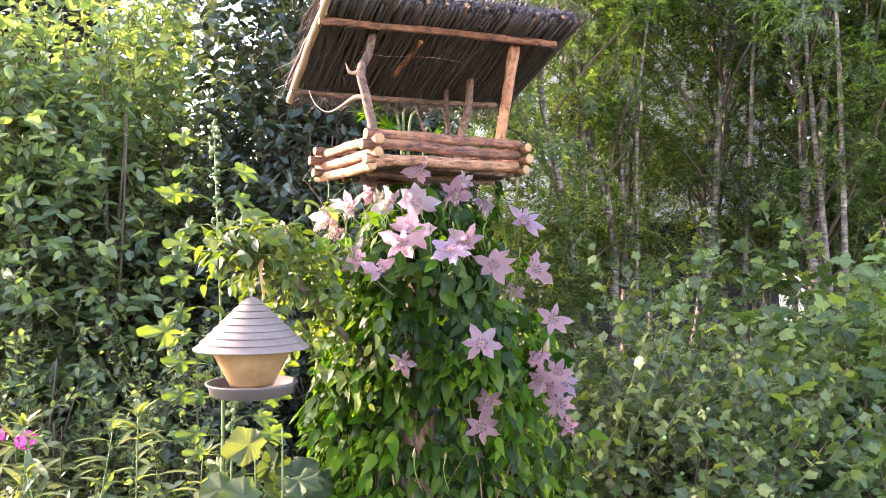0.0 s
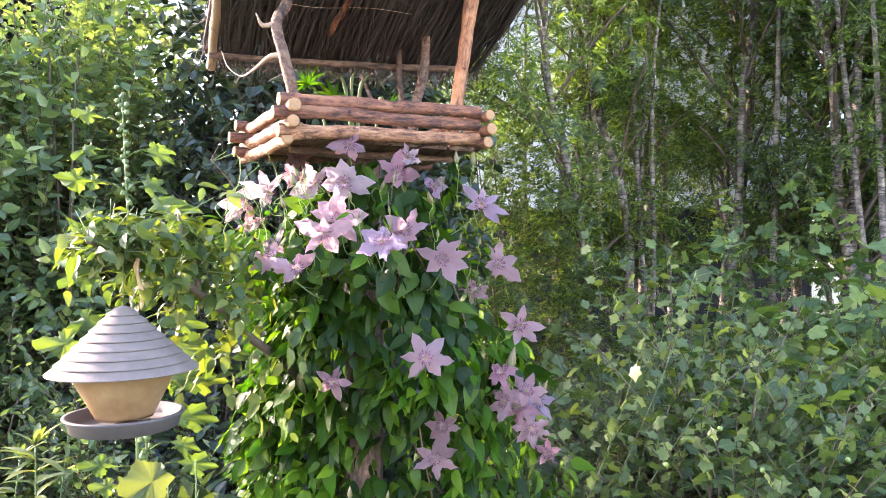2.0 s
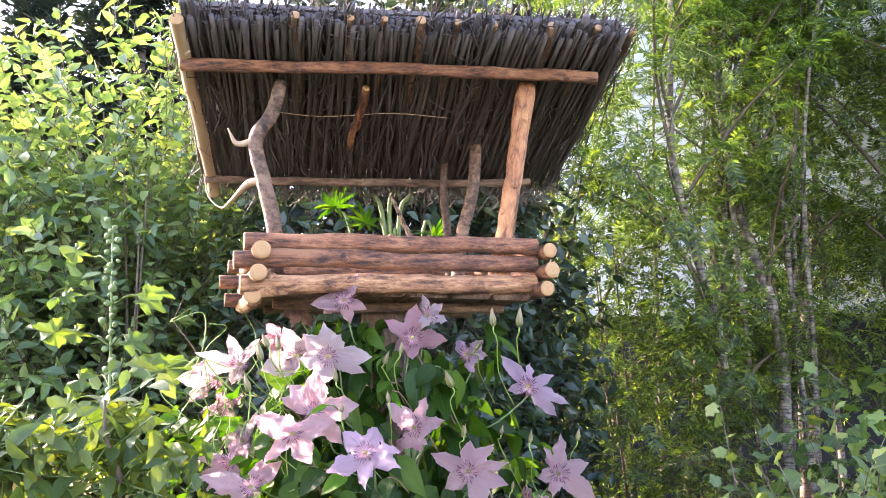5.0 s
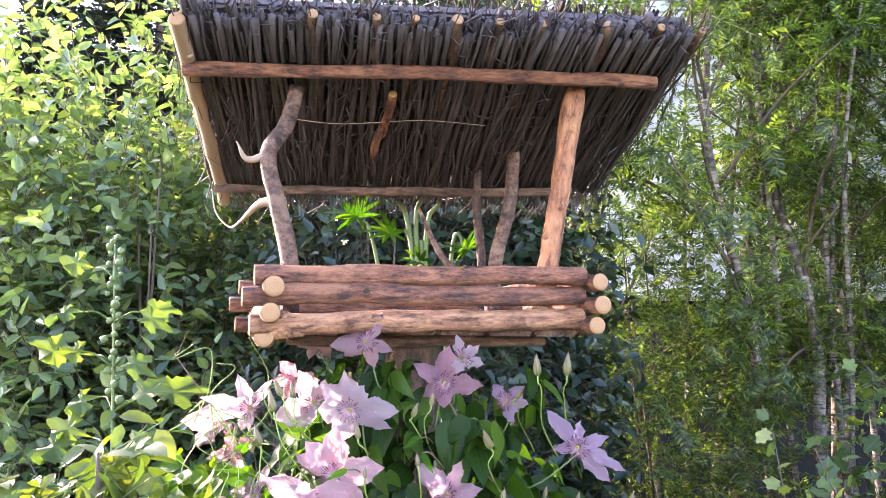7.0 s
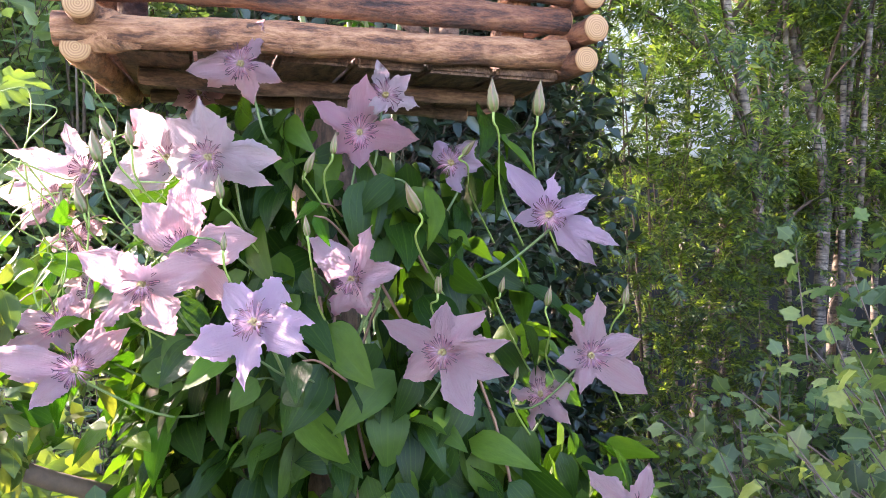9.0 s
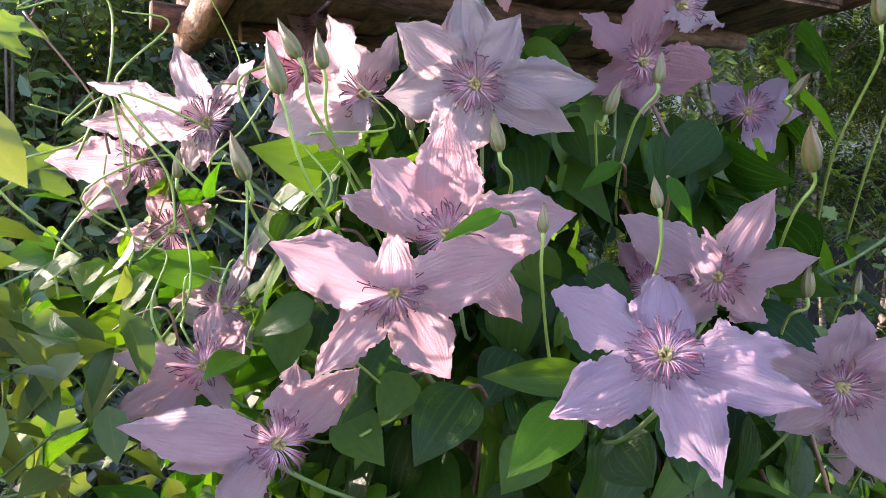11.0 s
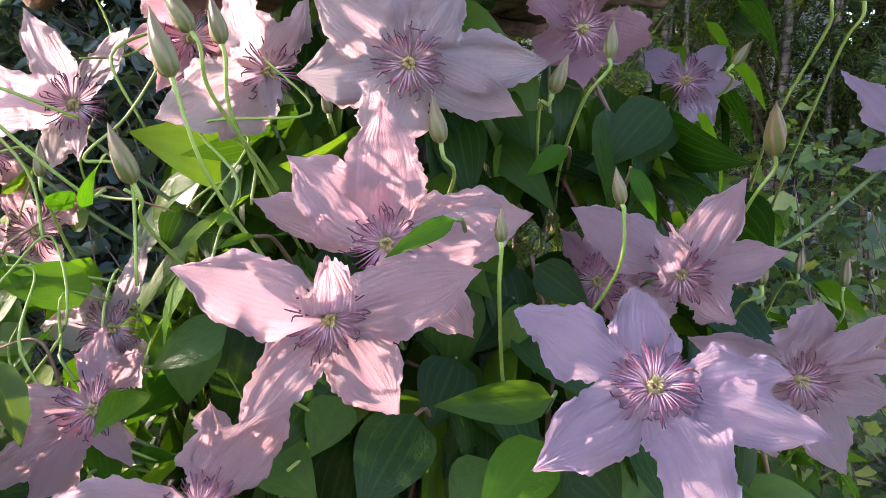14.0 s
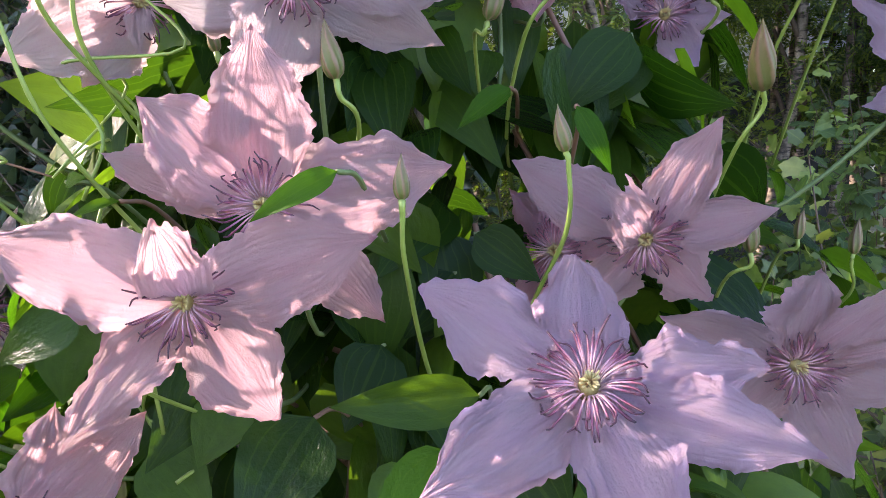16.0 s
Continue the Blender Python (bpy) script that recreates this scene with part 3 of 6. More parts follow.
def far_woods():
    """Tree crowns that close the view behind the garden."""
    rs = np.random.RandomState(5)
    s = Soup()
    leaf = scale_leaf(0.8)
    for i in range(46):
        a = rs.uniform(-1.15, 1.65)
        d = rs.uniform(17, 27)
        h = rs.uniform(3.0, 5.5) if -0.62 < a < -0.44 else rs.uniform(6.5, 11)
        c = np.array([d * math.sin(a), d * math.cos(a), h * 0.52])
        r = np.array([rs.uniform(1.6, 2.6), rs.uniform(1.6, 2.6), h * 0.5])
        k = 900
        u = unit(rs.normal(0, 1, (k, 3)))
        p = c + u * r * rs.uniform(0.72, 1.05, (k, 1)) * (1 + 0.22 * np.sin(u[:, :1] * 7 + i) * np.cos(u[:, 2:] * 6))
        s.add(leaf, frames(p, unit(u + rs.normal(0, 0.8, (k, 3))), unit(u + np.array([0, 0, 0.8]) + rs.normal(0, 0.4, (k, 3))), rs.uniform(0.22, 0.5, k)))
    return s


tagged(part("far_woods", far_woods(), FAR_LEAF, None), "dark green deciduous woods beyond the garden", "woods", kind="stuff")


def pine(x, y, h, seed):
    rs = np.random.RandomState(seed)
    t = thing("pine_tree", (x, y, 0), "tall dark blue-green pine with drooping boughs", "tree", "far pines")
    part("trunk", Soup().add(tube([(x, y, 0), (x + 0.1, y, h * 0.5), (x, y, h)], [0.16, 0.1, 0.02], 8)), BROWN_TWIG, t)
    s, needles = Soup(), Soup()
    tuft = merged([moved(scale_leaf(0.11), pose(0, 0, 0, rs.uniform(-20, 40), 0, a)) for a in (-75, -40, -12, 15, 45, 78)])
    for z in np.arange(h * 0.15, h, 0.28):
        for b in range(6):
            a = rs.uniform(0, 6.28)
            L = (h - z) * 0.26 + 0.35
            n = max(4, int(L * 9))
            q = np.linspace(0.15, 1, n)[:, None]
            p = np.array([x, y, z]) + q * L * np.array([math.cos(a), math.sin(a), 0.1]) - np.array([0, 0, 0.25]) * q ** 2 * L
            put_rods(s, p[:1], p[-1:], 0.015)
            p = np.repeat(p, 3, 0) + rs.normal(0, 0.09, (n * 3, 3))
            d = unit(np.array([math.cos(a), math.sin(a), 0.25]) + rs.normal(0, 0.5, (n * 3, 3)))
            needles.add(tuft, frames(p, d, np.array([[0, 0, 1.0]]) + 0 * d, rs.uniform(0.16, 0.28, n * 3)))
    tagged(part("boughs", s, BROWN_TWIG, t), kind="stuff")
    tagged(part("needles", needles, PINE_LEAF, t), kind="stuff")


pine(-8.0, 11.4, 10.0, 2)
pine(-10.6, 12.0, 9.0, 3)
pine(-6.9, 12.6, 8.0, 4)


# ---- rowan trees along the house ----
PINNATE = [pinnate(7, i) for i in range(3)]


def rowan(seed, height=5.2, radius=0.038, fork=1.9, base=(0, 0, 0), leaves=1500):
    rs = np.random.RandomState(seed)
    t = thing("rowan_tree", base, "slender rowan with mottled grey-tan bark and feathered leaves", "tree", "rowans beside the house")
    B = np.array(base, float)
    lean = rs.uniform(-0.34, 0.34, 2)
    z = np.linspace(0, height, 7)
    path = B + np.stack([lean[0] * z / 2 + rs.normal(0, 0.045, 7), lean[1] * z / 2 + rs.normal(0, 0.045, 7), z], 1)
    path[0, :2] = B[:2]
    path = smooth_path(path, 4)
    part("trunk", Soup().add(tube(path, [radius * 1.15, radius * 0.85, radius * 0.5, 0.006], 10, rough=0.09, seed=seed)), ROWAN_BARK, t)
    for i in range(1 + seed % 2):
        a = rs.uniform(0, 6.28)
        q = np.array([math.cos(a), math.sin(a), 0])
        part("stem", Soup().add(tube(smooth_path([B + q * 0.06, B + q * rs.uniform(0.15, 0.3) + (0, 0, 1.4), B + q * rs.uniform(0.2, 0.5) + (0, 0, 3.0), B + q * 0.6 + (0, 0, 4.6)], 5), [radius * 0.62, radius * 0.5, 0.006], 7, rough=0.06, seed=seed + i)), ROWAN_BARK, t)
    starts, ways = [], []
    for i in range(18):
        z0 = fork + (height - fork) * 0.9 * (i - 2) / 16 if i > 1 else 1.45 + 0.25 * i
        k = int(np.interp(z0, [0, height], [0, len(path) - 1]))
        a = rs.uniform(0, 6.28)
        L = rs.uniform(0.7, 1.5) * (1 - 0.35 * i / 18) * (0.5 if i < 2 else 1)
        d = np.array([math.cos(a) * 0.55, math.sin(a) * 0.55, rs.uniform(0.55, 1.0)])
        q = [path[k], path[k] + d * L * 0.5 + rs.normal(0, 0.05, 3), path[k] + d * L + np.array([d[0], d[1], -0.1]) * 0.25 * L]
        sp = smooth_path(q, 5)
        part("limb", Soup().add(tube(sp, [radius * 0.42, 0.005], 5)), BROWN_TWIG, t)
        for j in range((15 if rs.rand() < 0.6 else 6) if i > 1 else 9):
            m = rs.randint(3, len(sp))
            starts.append(sp[m])
            ways.append(unit(unit(d) * 0.5 + rs.normal(0, 0.7, 3) + np.array([0, 0, 0.1])))
    starts, ways = np.array(starts), np.array(ways)
    n = max(3, leaves // len(starts))
    s = Soup()
    put_rods(s, starts, starts + ways * 0.42 - np.array([0, 0, 0.05]), 0.0035)
    m = sprays(rs, starts, ways, 0.45, n, 0.17, droop=0.30, splay=1.3, lift=1.2)
    for i in range(3):
        s.add(PINNATE[i], m[i::3])
    part("crown", s, ROWAN_LEAF, t)
    return t


FIRST_ROWS = [(0.93, 5.75, 11, 0.032), (1.25, 5.5, 12, 0.036), (1.68, 6.3, 13, 0.042), (2.12, 6.25, 14, 0.046)]
kinds = [rowan(s, 5.6, r * 0.95, 1.75, (x, y, 0)) for x, y, s, r in FIRST_ROWS]
rs = np.random.RandomState(8)
for i, (x, y) in enumerate([(0.35, 6.3), (1.45, 5.9), (2.55, 6.0), (2.9, 6.6), (3.3, 5.7), (3.75, 6.4), (4.3, 5.9), (5.0, 6.3), (1.12, 5.9), (2.3, 6.6), (2.75, 5.5), (3.05, 6.1), (4.0, 5.5), (0.45, 5.75), (-0.14, 5.7)]):
    copy_thing(kinds[i % 4], pose(x, y, 0, 0, 0, rs.uniform(0, 360)))


# ---- shrubs ----
def shrub(name, at, radii, label, leafs, material, seed, twigs=900, per=8, size=0.07, twig=0.28, droop=0.25, low=0.08, stems=14, lift=0.6, inner=0.55, category="shrub", group="", wood=BROWN_TWIG):
    """A leafy bush: stems from the foot, leafy twigs in an uneven dome."""
    rs = np.random.RandomState(seed)
    t = thing(name, at, label, category, group)
    A, R = np.array(at, float), np.array(radii, float)
    s = Soup()
    for i in range(stems):
        a, q = rs.uniform(0, 6.28), rs.uniform(0.25, 0.85)
        end = A + np.array([math.cos(a) * R[0] * q, math.sin(a) * R[1] * q, R[2] * rs.uniform(0.55, 0.9) * math.sqrt(1 - 0.6 * q * q)])
        foot = A + np.array([math.cos(a) * 0.12 * R[0], math.sin(a) * 0.12 * R[1], 0])
        part("stem", Soup().add(tube(smooth_path([foot, foot * 0.45 + end * 0.55 + rs.normal(0, 0.05, 3), end], 4), [0.012, 0.003], 5)), BROWN_TWIG, t)
    u = unit(rs.normal(0, 1, (twigs, 3)))
    u[:, 2] = np.abs(u[:, 2]) * 1.0
    lump = 1 + 0.16 * np.sin(5 * u[:, 0] + seed) * np.cos(4 * u[:, 1] + 2 * seed) + 0.12 * np.sin(7 * u[:, 2] + seed)
    p = A + u * R * (rs.uniform(inner ** 2, 1, (twigs, 1)) ** 0.5) * lump[:, None]
    p[:, 2] = np.maximum(p[:, 2] * rs.uniform(0.25, 1, twigs) ** 0.35, low)
    d = unit(u * np.array([1, 1, 0.6]) + np.array([0, 0, 0.55]) + rs.normal(0, 0.45, (twigs, 3)))
    put_rods(s, p, p + d * twig, 0.0022)
    tagged(part("brushwood", s, wood, t), kind="stuff")
    m = sprays(rs, p, d, twig * rs.uniform(0.7, 1.3, twigs), per, size, droop, 0.95, lift)
    s = Soup()
    for i, shape in enumerate(leafs):
        s.add(shape, m[i::len(leafs)])
    tagged(part("leaves", s, material, t), kind="stuff")
    return t


OVAL = [hex_leaf(0.58, c) for c in (0.08, 0.2, 0.32)]
OVAL_FAR = [scale_leaf(0.56, c) for c in (0.10, 0.25)]
LILAC = "dense shrub with oval bright and dark green leaves"
shrub("lilac_bush", (-1.80, 3.75, 0), (0.72, 0.8, 3.35), LILAC, OVAL, LILAC_LEAF, 21, twigs=2300, per=8, size=0.070, group="lilac bushes")
# shrubs in shade: their leaf colour is darkened to hold it
DUSKY = "dense tall shrub behind the bird table, shade put into its small dark green leaves"
shrub("dark_shrub", (-0.74, 3.75, 0), (0.52, 0.55, 3.3), DUSKY, OVAL, SHADED_LEAF, 121, twigs=3500, per=8, size=0.066, group="dark shrubs")
shrub("dark_shrub", (-0.66, 4.6, 0), (0.66, 0.6, 3.6), DUSKY, OVAL_FAR, SHADED_LEAF, 122, twigs=3600, per=8, size=0.080, group="dark shrubs")
shrub("lilac_bush", (-2.45, 3.85, 0), (1.0, 0.85, 3.35), LILAC, OVAL, LILAC_LEAF, 22, twigs=2500, per=8, size=0.076, group="lilac bushes")
shrub("lilac_bush", (-3.6, 4.8, 0), (1.2, 1.0, 2.5), LILAC, OVAL_FAR, LILAC_LEAF, 24, twigs=1100, per=7, size=0.08, group="lilac bushes")
shrub("lilac_bush", (-3.9, 7.8, 0), (1.4, 0.8, 2.5), LILAC, OVAL_FAR, LILAC_LEAF, 26, twigs=1100, per=8, size=0.08, group="lilac bushes")
shrub("lilac_bush", (-2.35, 7.0, 0), (0.95, 0.7, 2.3), LILAC, OVAL_FAR, LILAC_LEAF, 27, twigs=800, per=8, size=0.08, group="lilac bushes")
# added behind the front bushes to cast shade and close a sky gap
shrub("lilac_bush", (-1.9, 4.5, 0), (0.7, 0.6, 3.9), LILAC, OVAL_FAR, LILAC_LEAF, 49, twigs=1400, per=8, size=0.08, group="lilac bushes")
# added bush, mostly unseen, placed to shade the shrubs right of it
shrub("lilac_bush", (-2.35, 3.5, 0), (0.6, 0.45, 2.9), LILAC, OVAL_FAR, LILAC_LEAF, 47, twigs=1500, per=8, size=0.085, group="lilac bushes")
shrub("dark_shrub", (-0.6, 3.1, 0), (0.55, 0.42, 1.75), "low dense shrub, shade put into its small dark green leaves", OVAL, SHADED_LEAF, 25, twigs=800, per=8, size=0.062, group="dark shrubs")

shrub("rowan_suckers", (1.15, 5.0, 0), (1.2, 0.5, 1.45), "leafy rowan shoots at the foot of the trees", PINNATE, ROWAN_LEAF, 28, twigs=170, stems=6, per=5, size=0.15, twig=0.3, droop=0.4, lift=1.0)
shrub("rowan_suckers", (0.30, 5.35, 0), (0.48, 0.34, 3.3), "tall leafy rowan shoots before the pale house wall", PINNATE, ROWAN_LEAF, 30, twigs=460, stems=3, per=5, size=0.15, twig=0.3, droop=0.4, lift=1.0)
shrub("rowan_suckers", (3.6, 5.0, 0), (1.2, 0.5, 1.3), "leafy rowan shoots at the foot of the trees", PINNATE, ROWAN_LEAF, 29, twigs=260, per=5, size=0.15, twig=0.3, droop=0.4, lift=1.0)

CUR = [lobed(3, 0.40, 0.06, 25, 0.16, i, 0.08) for i in range(2)] + [lobed(5, 0.32, 0.05, 29, 0.16, i, 0.08) for i in range(2, 4)]
CURRANT = "currant bush with broad three-lobed green leaves"
shrub("currant_bush", (1.75, 3.35, 0), (0.95, 0.75, 1.70), CURRANT, CUR, CURRANT_LEAF, 31, twigs=1150, per=6, size=0.095, twig=0.24, droop=0.8, lift=0.55, group="currant bushes")
shrub("currant_bush", (3.0, 3.6, 0), (0.95, 0.8, 1.80), CURRANT, CUR, CURRANT_LEAF, 32, twigs=950, per=6, size=0.095, twig=0.24, droop=0.8, lift=0.55, group="currant bushes")
shrub("currant_bush", (1.65, 2.65, 0), (0.6, 0.42, 1.12), CURRANT, CUR, CURRANT_LEAF, 33, twigs=560, per=6, size=0.09, twig=0.22, droop=0.8, lift=0.55, group="currant bushes")
shrub("currant_bush", (2.0, 4.6, 0), (1.35, 0.7, 1.80), CURRANT, CUR, CURRANT_LEAF, 34, twigs=750, per=6, size=0.095, twig=0.24, droop=0.8, lift=0.55, group="currant bushes")
GOO = [lobed(5, 0.32, 0.05, 19, 0.14, i) for i in range(3)]
gooseberry = shrub("gooseberry_bush", (0.84, 2.78, 0), (0.56, 0.58, 1.46), "gooseberry bush with small lobed leaves and long arching shoots", GOO, GOOSE_LEAF, 41, twigs=1700, per=8, size=0.046, twig=0.2, droop=0.2, stems=14)
shrub("gooseberry_bush", (0.55, 3.6, 0), (0.6, 0.5, 1.25), "shaded gooseberry bush with small lobed leaves", GOO, GOOSE_LEAF, 42, twigs=800, per=8, size=0.046, twig=0.2, droop=0.2, stems=12)


def shoot(parent, pts, r, seed, leaf, material, size, n, wood, name="shoot"):
    """A long arching shoot with small leaves along it."""
    rs = np.random.RandomState(seed)
    sp = smooth_path(pts, 8)
    st = part(name, Soup().add(tube(sp, [r, r * 0.4], 6)), wood, parent)
    k = rs.randint(1, len(sp), n)
    way = unit(np.gradient(sp, axis=0))[k]
    d = unit(rs.normal(0, 0.8, (n, 3)) + way * 0.5)
    part("leaves", Soup().add(leaf, frames(sp[k], d, unit(rs.normal(0, 0.4, (n, 3)) + np.array([0, 0, 1.0])), size * rs.uniform(0.5, 1.2, n))), material, st)


for i, pts in enumerate([
    [(0.55, 2.45, 0.95), (0.66, 2.42, 1.22), (0.80, 2.62, 1.47)], [(0.60, 2.5, 0.9), (0.72, 2.6, 1.30), (0.86, 2.72, 1.55)],
    [(0.62, 2.4, 0.95), (0.80, 2.45, 1.18), (1.02, 2.55, 1.30)], [(0.85, 2.45, 0.9), (1.0, 2.4, 1.02), (1.18, 2.45, 1.12)],
    [(0.45, 2.35, 0.9), (0.52, 2.3, 1.1), (0.60, 2.32, 1.33)], [(0.5, 2.3, 0.7), (0.62, 2.22, 0.75), (0.8, 2.2, 0.62)],
    [(0.9, 3.0, 1.0), (0.95, 3.1, 1.35), (1.05, 3.15, 1.60)]]):
    shoot(gooseberry, pts, 0.0018, 50 + i, GOO[0], GOOSE_LEAF, 0.04, 26, PALE_TWIG)
rs = np.random.RandomState(77)
ball = lathe([(0.001, -0.5), (0.3, -0.42), (0.48, -0.12), (0.46, 0.2), (0.25, 0.44), (0.001, 0.5)], 10)
berry_mesh = Soup().add(ball).mesh("berry")
for i in range(14):
    p = (rs.uniform(0.55, 1.15), rs.uniform(2.22, 2.45), rs.uniform(0.75, 1.12))
    part("berry", berry_mesh, BERRY, gooseberry, m=Matrix.Translation(p) @ Matrix.Scale(0.013, 4))


def phlox(x, y, h, seed, flower=False, lean=(0, 0)):
    rs = np.random.RandomState(seed)
    t = thing("phlox" if flower else "tall_perennial", (x, y, 0), "pink phlox in bloom with narrow green leaves" if flower else "leafy green perennial stem with long narrow leaves", "plant", "perennials in the border")
    sp = smooth_path([(x, y, 0), (x + lean[0] * 0.4 + rs.normal(0, 0.02), y + lean[1] * 0.4, h * 0.6), (x + lean[0] + rs.normal(0, 0.03), y + lean[1], h)], 14)
    part("stem", Soup().add(tube(sp, [0.0036, 0.0016], 6)), GREEN_STEM, t)
    n = int(h * 44)
    k = np.where(rs.rand(n) < 0.14, len(sp) - 1, rs.randint(len(sp) // 4, len(sp), n))
    a = rs.uniform(0, 6.28, n)
    d = unit(np.stack([np.cos(a), np.sin(a), np.where(k == len(sp) - 1, rs.uniform(0.7, 2.2, n), rs.uniform(-0.2, 0.8, n))], 1))
    part("leaves", Soup().add(blade(0.22, 5, 0.3, 0.35, 0.4), frames(sp[k], d, np.array([[0, 0, 1.0]]) + 0 * d, rs.uniform(0.06, 0.125, n) * np.where(k == len(sp) - 1, 0.7, 1.0))), PHLOX_LEAF, t)
    if flower:
        top = sp[-1]
        s = Soup()
        petal = blade(0.8, 3, 0.1, 0.1, 0.6)
        five = merged([moved(petal, pose(0, 0, 0, 8, 0, q * 72)) for q in range(5)])
        u = unit(rs.normal(0, 1, (46, 3)) + np.array([0, -0.2, 0.6]))
        s.add(five, frames(top + u * np.array([0.035, 0.035, 0.03]), unit(np.cross(u, rs.normal(0, 1, (46, 3)))), u, rs.uniform(0.008, 0.011, 46)))
        tagged(part("flower_head", s, PHLOX_PINK, t), "magenta-pink flower head", kind="stuff")


for i, (x, y, h, f) in enumerate([(-1.46, 2.53, 0.955, True), (-1.425, 2.53, 0.94, True), (-0.87, 2.12, 1.10, False), (-1.0, 2.3, 1.02, False), (-1.15, 2.2, 0.92, False), (-0.75, 2.3, 0.95, False),
                                  (-1.3, 2.45, 1.0, False), (-1.5, 2.6, 0.92, False), (-1.1, 2.6, 1.05, False), (-0.95, 1.95, 0.85, False), (-1.25, 2.0, 0.8, False), (-0.6, 2.5, 0.9, False), (-1.7, 2.4, 0.78, False), (-1.45, 2.2, 0.82, False)]):
    phlox(x, y, h, 60 + i, f, (0.04 * (i % 3 - 1), -0.03))
shrub("spirea_bush", (-1.75, 2.85, 0), (0.7, 0.4, 1.35), "spirea bush with small pale green leaves", OVAL, LILAC_LEAF, 44, twigs=900, per=9, size=0.038, twig=0.2, droop=0.15)
shrub("spirea_bush", (-0.95, 2.75, 0), (0.45, 0.3, 1.2), "spirea bush with small pale green leaves", OVAL, LILAC_LEAF, 45, twigs=600, per=9, size=0.034, twig=0.2, droop=0.15)
LANCE = [blade(0.26, 4, 0.3, c, 0.4) for c in (0.2, 0.4)]
shrub("border_plants", (-1.35, 2.75, 0), (0.85, 0.45, 0.92), "low mixed border growth with narrow leaves", LANCE, PHLOX_LEAF, 71, twigs=520, per=7, size=0.085, twig=0.2, droop=0.3, category="plants")
shrub("border_plants", (-0.55, 2.55, 0), (0.5, 0.35, 0.85), "low shaded border growth with narrow leaves", LANCE, PHLOX_LEAF, 72, twigs=320, per=7, size=0.085, twig=0.2, droop=0.3, category="plants")

HOL = [lobed(5, 0.42, 0.07, 33, 0.20, 7, 0.14), lobed(3, 0.52, 0.07, 33, 0.22, 8, 0.16)]
HOL_LOW = [lobed(5, 0.14, 0.04, 41, 0.14, 7, 0.16), lobed(5, 0.18, 0.04, 41, 0.18, 8, 0.20)]


def hollyhock(x, y, h, seed, spike, sizes, low, n=18, green=HOLLY_LEAF, high=0.86):
    rs = np.random.RandomState(seed)
    t = thing("hollyhock", (x, y, 0), "tall hollyhock with lobed leaves and a spire of green buds" if spike else "hollyhock with large grey-green lobed leaves", "plant", "hollyhocks")
    sp = smooth_path([(x, y, 0), (x + rs.normal(0, 0.02), y, h * 0.5), (x - 0.01, y, h)], 12)
    part("stem", Soup().add(tube(sp, [0.009, 0.007, 0.0045, 0.0018], 8, rough=0.05)), GREEN_STEM, t)
    for i in range(n):
        f = low + (high - low) * (i + 0.5) / n
        k = int(np.argmin(np.abs(sp[:, 2] - f * h)))
        a = (i % 2) * math.pi + rs.normal(0, 0.5) if spike else i * 2.4 + rs.uniform(-0.5, 0.5)
        size = np.interp(f, [low, high], sizes) * rs.uniform(0.8, 1.15)
        out = np.array([math.cos(a), math.sin(a) * 0.8, 0.35])
        tip = sp[k] + out * size * (0.75 if spike else 0.42)
        leaf = Soup().add(tube(smooth_path([sp[k], sp[k] * 0.4 + tip * 0.6 + np.array([0, 0, 0.008]), tip], 3), [0.0022, 0.0016], 4))
        leaf.add((HOL if spike else HOL_LOW)[i % 2], frames(tip[None], np.array([[out[0] * 1.2, out[1] * 0.5 - 0.2, rs.uniform(-0.6, 0.35)]]), np.array([[-0.25 + rs.normal(0, 0.25), -1.0, 0.45 + rs.normal(0, 0.2)]]), np.array([[size * (0.72 if spike else 1.0), size, size]])))
        part("leaf", leaf, green, t)
    if spike:
        budlet = lathe([(0.001, 0), (0.5, 0.25), (0.55, 0.6), (0.3, 0.9), (0.001, 1.1)], 8)
        s = Soup()
        for i in range(34):
            f = 0.80 + 0.20 * (i / 33) ** 0.7
            p = sp[int(np.argmin(np.abs(sp[:, 2] - f * h)))] * np.array([1, 1, 0]) + np.array([0, 0, f * h])
            a = i * 2.4 + rs.uniform(-0.5, 0.5)
            d = np.array([[math.cos(a), math.sin(a), rs.uniform(0.3, 1.2)]])
            s.add(budlet, frames(p[None] + d * rs.uniform(0.002, 0.009), np.cross(d, [[0.3, 0.5, 0.1]]), d, 0.019 * rs.uniform(0.6, 1.1) * (1.15 - 0.5 * (f - 0.80) / 0.20)))
        tagged(part("bud_spire", s, GREEN_STEM, t, "green unopened buds"), kind="stuff")
    return t


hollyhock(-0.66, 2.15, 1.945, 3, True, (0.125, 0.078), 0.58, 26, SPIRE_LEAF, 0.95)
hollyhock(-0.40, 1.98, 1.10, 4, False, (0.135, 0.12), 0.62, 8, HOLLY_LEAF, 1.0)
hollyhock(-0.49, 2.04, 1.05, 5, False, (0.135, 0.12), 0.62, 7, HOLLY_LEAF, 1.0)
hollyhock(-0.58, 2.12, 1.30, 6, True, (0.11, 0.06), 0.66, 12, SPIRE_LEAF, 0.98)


# ---- bird table of pine logs ----
TABLE = np.array([-0.06, 2.09])
TURN = 33.5
U3 = np.array([math.cos(radians(TURN)), math.sin(radians(TURN)), 0.0])
V3 = np.array([-math.sin(radians(TURN)), math.cos(radians(TURN)), 0.0])
bird_table = thing("bird_table", (*TABLE, 0), "rustic bird table of pine logs with a twig-thatched roof", "bird table")


